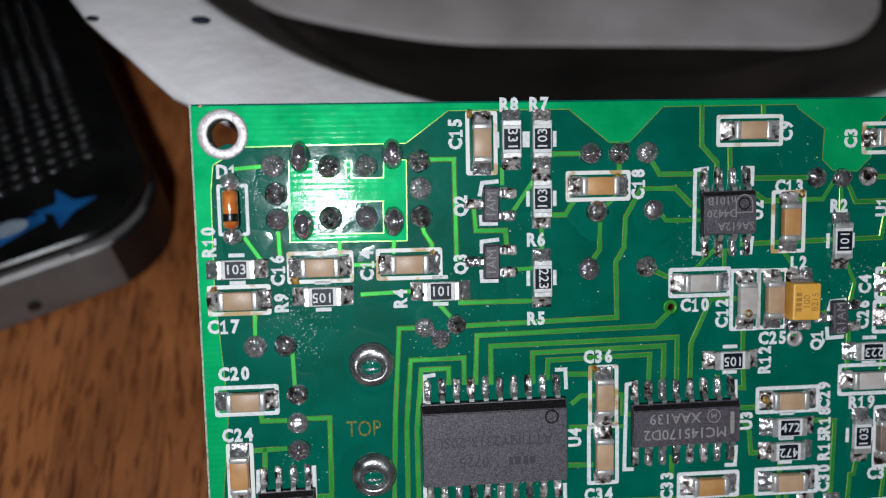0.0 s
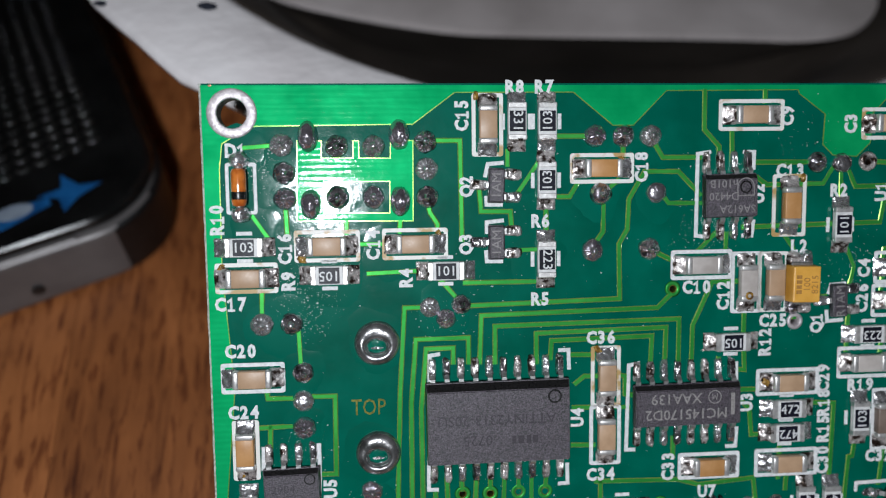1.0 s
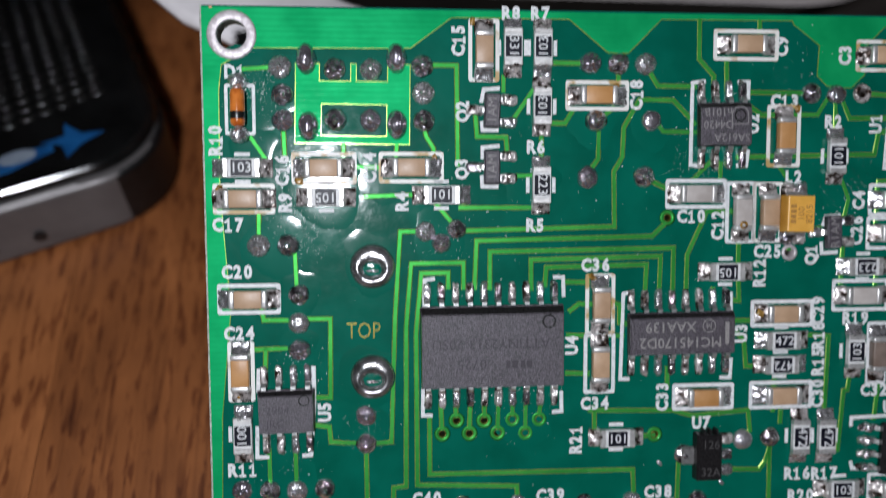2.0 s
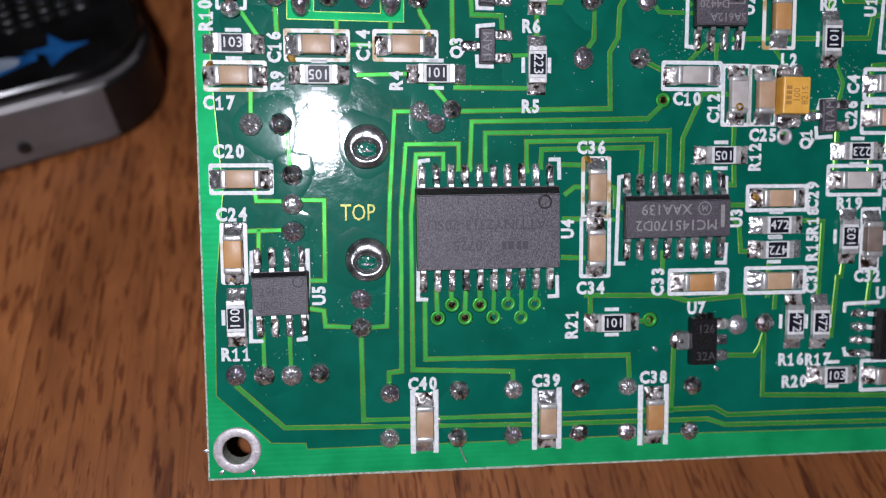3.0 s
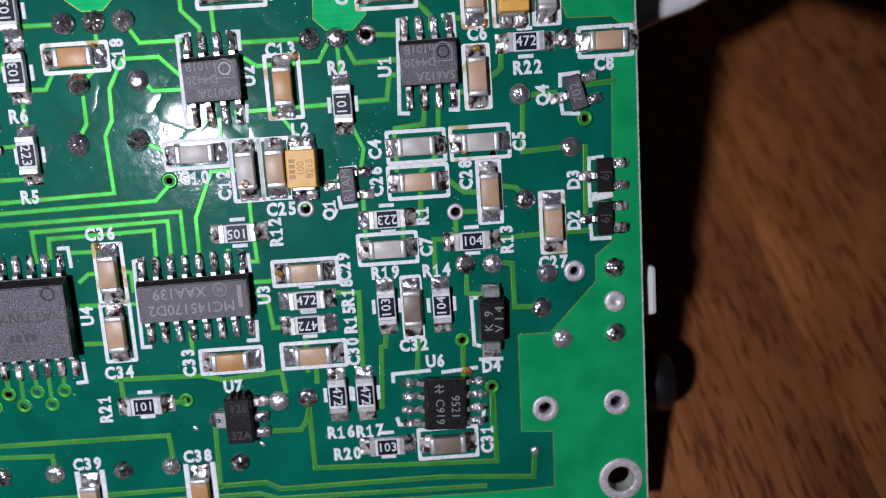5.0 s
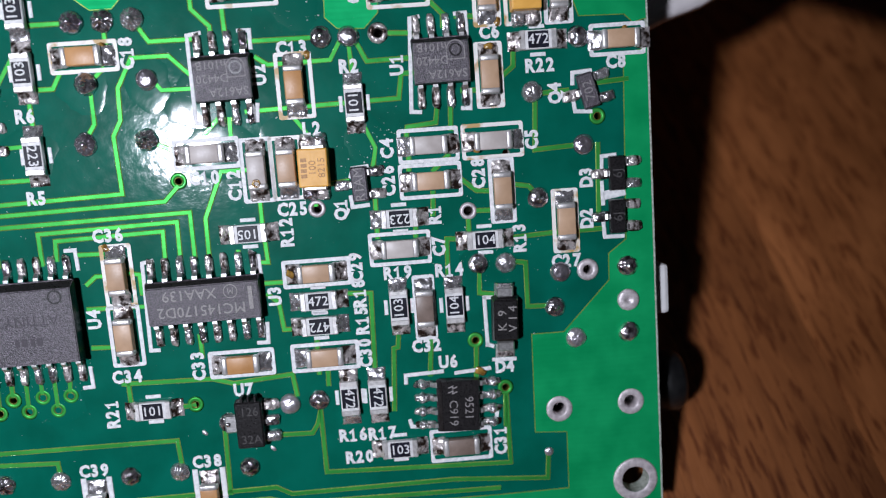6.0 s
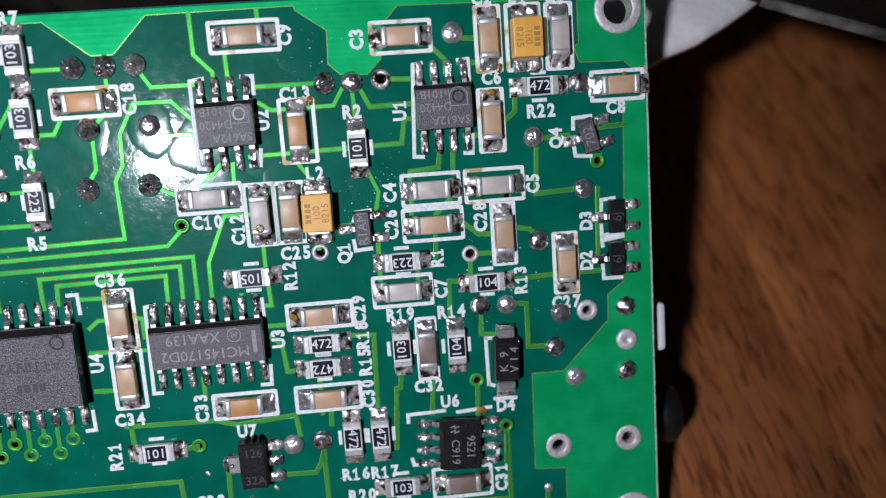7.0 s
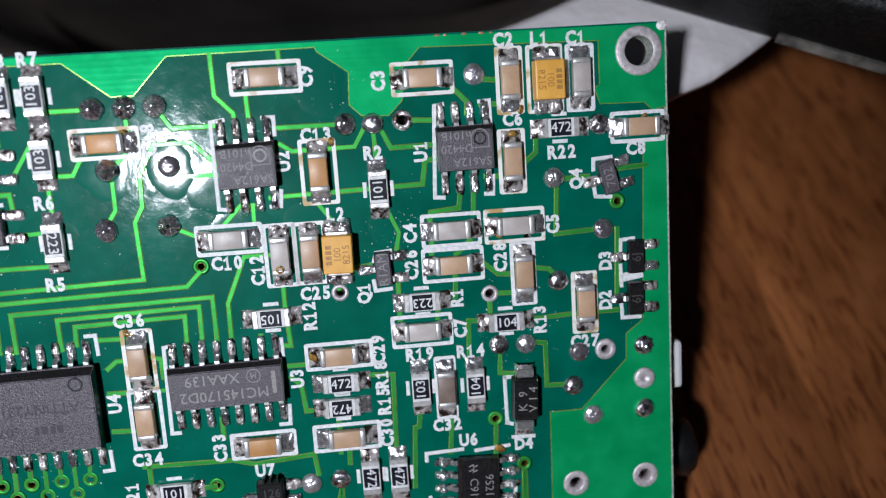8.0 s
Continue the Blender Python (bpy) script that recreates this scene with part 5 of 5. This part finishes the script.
def power_chip(x, y):
    ob = thing("voltage_regulator", "black voltage regulator with one broad tab and three legs", "regulator", BOARD @ at(x, y))
    body = part("body", block(2.5, 4.5, 1.0, 0.12, z=0.12, taper=0.94), EPOXY_SMOOTH, ob)
    write("marking", "126", 0.8, DIM_MARK, body, 0.1, 1.2, 1.125, 0, 0.0, "faint lettering")
    write("marking", "32A", 0.8, DIM_MARK, body, 0.1, -1.35, 1.125, 0, 0.0, "faint lettering")
    part("tab", block(1.5, 1.7, 0.4, 0.15, x=-1.6, z=0.08), TIN, ob, "broad tinned tab")
    piece("solder_joint", DOMES[2], ob, "broad lump of solder", at(-2.0, 0.0) @ Matrix.Diagonal((0.95, 0.9, 0.75, 1)))
    for k in (-1, 0, 1):
        piece("leg", SOT[2], ob, "tinned leg", at(1.2, k * 1.5, 0, -90))
        piece("solder_joint", pick(LEAD_FILLETS), ob, "", at(1.75, k * 1.5, 0, 90) @ Matrix.Diagonal((1.5, 0.9, 1.2, 1)))
    for k in (-0.5, 0.1, 0.7):
        part("mould_fin", block(0.22, 0.5, 0.8, 0.05, x=k, y=2.4, z=0.3), EPOXY_SMOOTH, ob)


power_chip(44.88, -40.16)


def block_diode(x, y):
    ob = thing("power_diode", "black rectangular diode marked K9 V14, soldered on end to the board", "diode", BOARD @ at(x, y, 0, -2))
    body = part("body", block(2.45, 4.2, 1.2, 0.12, z=0.15, taper=0.86), EPOXY_SMOOTH, ob)
    write("marking", "K  9", 0.8, MARK, body, -0.3, 0.0, 1.355, 90, 0.0, "pale lettering")
    write("marking", "V 1 4", 0.8, MARK, body, 0.62, 0.15, 1.355, 90, 0.0, "pale lettering")
    for s in (-1, 1):
        part("terminal", block(1.5, 0.9, 0.9, 0.12, y=s * 2.45, z=0.08), TIN, ob, "tinned terminal")
        piece("solder_joint", pick(FILLETS), ob, "", at(0, s * 2.8, 0, 90))


block_diode(68.3, -32.45)
bar_print(66.60, -30.52, 66.64, -34.85)
bar_print(66.60, -30.52, 67.23, -30.52)
bar_print(67.13, -36.29, 69.00, -36.36)
bar_print(66.64, -34.85, 67.05, -35.00)


def glass_diode(x, y):
    ob = thing("glass_diode", "amber glass diode with a black band between lumps of solder", "diode", BOARD @ at(x, y, 0, 90))
    tube = lathe([(0.3, -1.6), (0.56, -1.5), (0.63, -1.2), (0.63, 1.2), (0.56, 1.5), (0.3, 1.6)], 20)
    lay = pose(0, 0, 0.75 * MM, 0, -90, 0)
    glass = part("glass_tube", tube, AMBER, ob, "amber glass tube", lay, True)
    part("band", lathe([(0.64, 0.35), (0.65, 0.4), (0.65, 0.95), (0.64, 1.0)], 20), BLACK_BAND, glass, "black band", smooth=True)
    part("wire", lathe([(0.24, -2.3), (0.24, 2.3)], 10), TIN, ob, "tinned wire", lay, True)
    for s in (-1, 1):
        piece("solder_joint", TALL_FILLETS[(s + 1)], ob, "", at(s * 2.25, 0) @ Matrix.Diagonal((1.2, 1.05, 1.1, 1)))


glass_diode(3.14, -8.66)
frame_print(1.99, -6.65, 4.44, -10.87, w=0.28)


def inductor(x, y, turn, box=None):
    ob = thing("chip_inductor", "yellow moulded inductor block with brown stamped lettering", "inductor", BOARD @ at(x, y, 0, turn), "yellow inductors on the circuit board")
    body = part("body", block(2.6, 3.35, 1.35, 0.12, z=0.2, taper=0.97, segments=2), YELLOW, ob)
    write("marking", "100", 0.62, YELLOW_MARK, body, 0.0, 0.0, 1.56, 90, 0.0, "brown stamped number")
    write("marking", "8215", 0.62, YELLOW_MARK, body, 0.75, 0.0, 1.56, 90, 0.0, "brown stamped number")
    for k in (-0.75, -0.25, 0.25, 0.75):
        part("marking", block(0.5, 0.32, 0.02, 0, x=-0.75, y=k * 0.9, z=1.552), YELLOW_MARK, body, "brown maker's stamp")
    for s in (-1, 1):
        part("terminal", block(2.0, 0.5, 0.7, 0.1, y=s * 1.7, z=0.05), TIN, ob, "tinned terminal")
        for dx in (-0.6, 0.6):
            piece("solder_joint", pick(LEAD_FILLETS), ob, "", at(dx, s * 2.1, 0, 0) @ Matrix.Diagonal((1.7, 0.8, 1.6, 1)))


inductor(52.67, -17.90, -1)
inductor(71.59, -4.42, 180)
frame_print(69.91, -1.45, 72.96, -7.08, stained=True)

# ---- printed references ----
for text, x, y, turn in (
        ("C15", 22.04, -2.68, 90), ("R8", 26.61, -0.38, 0), ("R7", 29.18, -0.37, 0), ("R6", 28.86, -11.96, 0), ("R5", 28.83, -18.88, 0), ("Q2", 22.39, -8.74, 90),
        ("Q3", 22.31, -13.75, 90), ("C18", 37.96, -7.24, 90), ("C9", 51.30, -2.82, 90), ("D1", 2.87, -5.62, 0), ("R10", 1.13, -11.40, 90), ("C16", 6.73, -13.90, 90)):
    ref(text, x, y, turn)
for text, x, y, turn in (
        ("C14", 14.25, -13.67, 90), ("C17", 2.01, -18.68, 0), ("R9", 6.94, -16.73, 90), ("R4", 17.04, -16.68, 90), ("C20", 2.69, -22.78, 0), ("C24", 2.77, -28.18, 0),
        ("U5", 10.06, -35.24, 90), ("R11", 2.74, -40.39, 0), ("C40", 19.09, -43.54, 0), ("C39", 30.41, -43.61, 0), ("C38", 40.53, -43.62, 0), ("R21", 32.73, -38.46, 90)):
    ref(text, x, y, turn)
for text, x, y, turn in (
        ("C36", 34.40, -22.50, 0), ("C34", 34.46, -35.16, 0), ("U4", 32.29, -29.66, 90), ("U3", 48.15, -28.84, 90), ("C33", 40.78, -34.61, 90), ("C29", 55.48, -26.83, 90),
        ("C30", 55.65, -34.65, 90), ("R15", 55.60, -31.72, 90), ("R18", 55.56, -29.24, 90), ("R12", 49.74, -23.33, 90), ("U7", 44.49, -37.22, 0), ("R16", 53.85, -42.32, 0)):
    ref(text, x, y, turn)
for text, x, y, turn in (
        ("R17", 56.50, -42.40, 0), ("R20", 54.26, -44.46, 0), ("C10", 43.18, -18.15, 0), ("C12", 45.69, -18.89, 90), ("C25", 50.45, -21.39, 0), ("L2", 52.66, -14.64, 0),
        ("R2", 56.31, -9.62, 0), ("C13", 51.69, -7.79, 0), ("U2", 48.76, -9.73, 90), ("U1", 60.42, -9.70, 90), ("C6", 68.53, -7.53, 0), ("C2", 68.04, -0.89, 0)):
    ref(text, x, y, turn)
for text, x, y, turn in (
        ("L1", 71.05, -0.95, 0), ("C1", 74.28, -1.03, 0), ("R22", 72.67, -10.61, 0), ("C8", 79.35, -10.70, 0), ("Q4", 73.90, -12.91, 90), ("C3", 57.27, -3.54, 90),
        ("C4", 59.05, -16.65, 90), ("C5", 71.67, -16.75, 90), ("C26", 58.95, -19.45, 90), ("C28", 66.83, -19.37, 90), ("Q1", 54.61, -21.63, 90), ("R1", 62.74, -22.77, 90)):
    ref(text, x, y, turn)
for text, x, y, turn in (
        ("C7", 62.92, -25.53, 90), ("R13", 70.12, -25.37, 90), ("D3", 76.31, -20.42, 90), ("D2", 76.20, -24.05, 90), ("C27", 74.19, -27.79, 0), ("R19", 59.07, -27.70, 0),
        ("R14", 63.65, -27.80, 0), ("C32", 61.18, -34.53, 0), ("U6", 63.00, -36.19, 0), ("D4", 68.12, -37.04, 0), ("C31", 67.31, -43.95, 90)):
    ref(text, x, y, turn)

# ---- parts on the far side that show at the edges, or carry the board ----
def far_block(name, label, category, x, y, w, d, drop, material, bevel=0.4):
    ob = thing(name, label, category, BOARD @ at(x, y, -THICK))
    part("body", block(w, d, drop, bevel, z=-drop, segments=2), material, ob)
    return ob


far_block("plug_socket", "small white plastic socket under the board's edge", "socket", 81.6, -31.4, 4.8, 4.7, 4.5, WHITE_PLASTIC)
control = far_block("rotary_control", "black rotary control with a round knob, soldered under the board", "control", 77.4, -41.5, 8.0, 11.0, 9.5, BLACK_PLASTIC)
knob = part("knob", lathe([(2.4, 0.0), (2.4, 1.9), (2.8, 2.2), (3.05, 2.6), (3.05, 4.6), (2.6, 5.2), (0.4, 5.3)], 28), BLACK_PLASTIC, control, "round black knob", pose(3.9 * MM, -0.4 * MM, -5.0 * MM, 0, 90, 0), True)
far_block("jack_socket", "black jack socket soldered under the board's edge", "socket", 78.6, -21.0, 7.8, 13.0, 8.5, BLACK_PLASTIC)
for x, y in ((19.14, -46.42), (30.41, -46.59), (41.00, -46.61)):
    b = thing("push_button", "black push button on the far side of the board", "button", BOARD @ at(x, y, -THICK), "push buttons carrying the board")
    part("body", block(6.0, 6.0, 3.6, 0.3, z=-3.6), BLACK_PLASTIC, b)
    part("cap", lathe([(1.75, -8.9), (1.75, -3.6)], 18), BLACK_PLASTIC, b)

# ---- flux films round the joints ----
def film(seed, rough_edge=0.3):
    """An irregular low dome of dried clear flux, one millimetre in radius."""
    bm = bmesh.new()
    n = 26
    loops = []
    for f, z in ((1.0, 0.0), (0.93, 0.010), (0.8, 0.019), (0.6, 0.025), (0.3, 0.027)):
        row = []
        for k in range(n):
            t = 2 * math.pi * k / n
            q = f * (1 + rough_edge * noise.noise((math.cos(t) * 1.4 + seed * 5.3, math.sin(t) * 1.4, seed)) + 0.08 * noise.noise((math.cos(t) * 5, math.sin(t) * 5, seed)))
            row.append(bm.verts.new((q * math.cos(t), q * math.sin(t), z * (1 + 0.14 * noise.noise((q * math.cos(t) * 3, q * math.sin(t) * 3, seed * 2.0))) + 0.003)))
        loops.append(row)
    for a, b in zip(loops, loops[1:]):
        for k in range(n):
            bm.faces.new((a[k], a[(k + 1) % n], b[(k + 1) % n], b[k]))
    bm.faces.new(loops[-1])
    return bm


FILMS = [shared("flux_film", film(s + 0.5), MASK) for s in range(5)]
for k, (x, y, size) in enumerate(((14.35, -22.35, 2.9), (14.29, -32.21, 3.0), (7.95, -24.27, 1.7), (7.92, -29.31, 1.7), (5.97, -20.49, 2.6), (6.58, -7.16, 2.2), (3.58, -5.24, 2.0), (4.89, -8.58, 2.4),
                                  (4.31, -11.93, 2.0), (10.44, -15.42, 3.2), (20.17, -20.09, 2.6), (15.80, -14.53, 2.6), (27.20, -7.31, 2.6), (28.72, -15.25, 2.4), (34.01, -9.84, 2.0))):
    piece("flux_film", FILMS[k % 5], board, "glossy green film of dried flux", at(x, y, 0, k * 71) @ Matrix.Diagonal((size, size, 1, 1)))
for k, (x, y, size) in enumerate(((13.78, -36.84, 2.4), (7.77, -25.31, 1.9), (6.22, -41.21, 3.0), (7.54, -31.69, 2.6), (16.08, -46.20, 2.4), (22.24, -46.44, 2.2), (27.51, -36.14, 3.0), (35.84, -29.61, 2.2),
                                  (43.76, -11.54, 3.2), (50.99, -15.45, 3.0), (44.70, -15.96, 3.0), (55.55, -7.09, 2.6), (52.11, -3.15, 2.8), (57.28, -15.92, 2.4), (67.12, -27.48, 2.4), (39.30, -9.80, 2.4))):
    piece("flux_film", FILMS[(k + 2) % 5], board, "glossy green film of dried flux", at(x, y, 0, k * 53) @ Matrix.Diagonal((size, size * 0.85, 1, 1)))

# amber crusts of burnt flux at the ends of some parts
CRUSTS = [shared("flux_crust", blob(1.0, 0.7, 0.16, s + 7.0, 0.5, rows=5, n=16), AMBER_FLUX) for s in range(3)]
for k, (x, y, z, size) in enumerate(((68.3, -8.75, 0.45, 0.85), (45.9, -34.8, 0.62, 0.7), (49.7, -27.0, 0.4, 0.9), (2.6, -33.6, 0.05, 0.8), (23.2, -1.1, 0.06, 0.8), (8.1, -14.9, 0.05, 0.9), (1.3, -15.5, 0.06, 0.8),
                                     (19.9, -12.8, 0.06, 0.7), (36.0, -6.5, 0.3, 0.6), (69.2, -6.7, 0.06, 0.8), (34.1, -23.6, 0.06, 0.9), (66.8, -17.4, 0.5, 0.7), (52.9, -8.4, 0.05, 0.8), (65.8, -37.2, 0.08, 1.1), (80.1, -7.9, 0.06, 0.6))):
    piece("flux_crust", CRUSTS[k % 3], board, "amber crust of burnt flux", at(x, y, z, k * 67) @ Matrix.Diagonal((size, size, 1, 1)))

# ---- flux specks ----
specks = bmesh.new()
rng = random.Random(11)
HOT = [(5.36, -8.58, 3.0, 60), (8.92, -18.34, 3.0, 60), (7.99, -17.09, 2.6, 90), (8.14, -20.55, 1.6, 50), (25.69, -18.20, 7.0, 40), (20.17, -20.59, 2.4, 40), (13.78, -36.84, 3.0, 30), (44.85, -10.18, 4.0, 50), (51.94, -4.99, 4.0, 30),
       (6.28, -39.69, 4.0, 30), (67.15, -26.95, 8.0, 40), (40.0, -25.0, 26.0, 110), (4.94, -6.67, 1.8, 80), (10.45, -14.93, 3.0, 80), (43.55, -13.44, 3.0, 70), (57.77, -15.96, 4.0, 60), (27.52, -34.08, 5.0, 60), (7.06, -31.68, 3.0, 50)]
for cx, cy, spread, many in HOT:
    for _ in range(many * 3):
        x, y = cx + rng.gauss(0, spread * 0.5), cy + rng.gauss(0, spread * 0.45)
        if not (0.5 < x < WIDE - 0.5 and -HIGH + 0.5 < y < -0.5):
            continue
        r, e, t0 = rng.uniform(0.015, 0.04) * rng.choice((0.6, 0.8, 1.0, 2.0)), rng.uniform(0.4, 1.0), rng.uniform(0, 6)
        rim = [specks.verts.new((x + r * math.cos(6.2832 * k / 6 + t0), y + r * e * math.sin(6.2832 * k / 6 + t0), 0.02)) for k in range(6)]
        tip = specks.verts.new((x, y, 0.05 + r * 0.5))
        for k in range(6):
            specks.faces.new((rim[k], rim[(k + 1) % 6], tip))
tagged(part("flux_specks", specks, FLUX, board, "pale specks of flux residue"), kind="stuff")
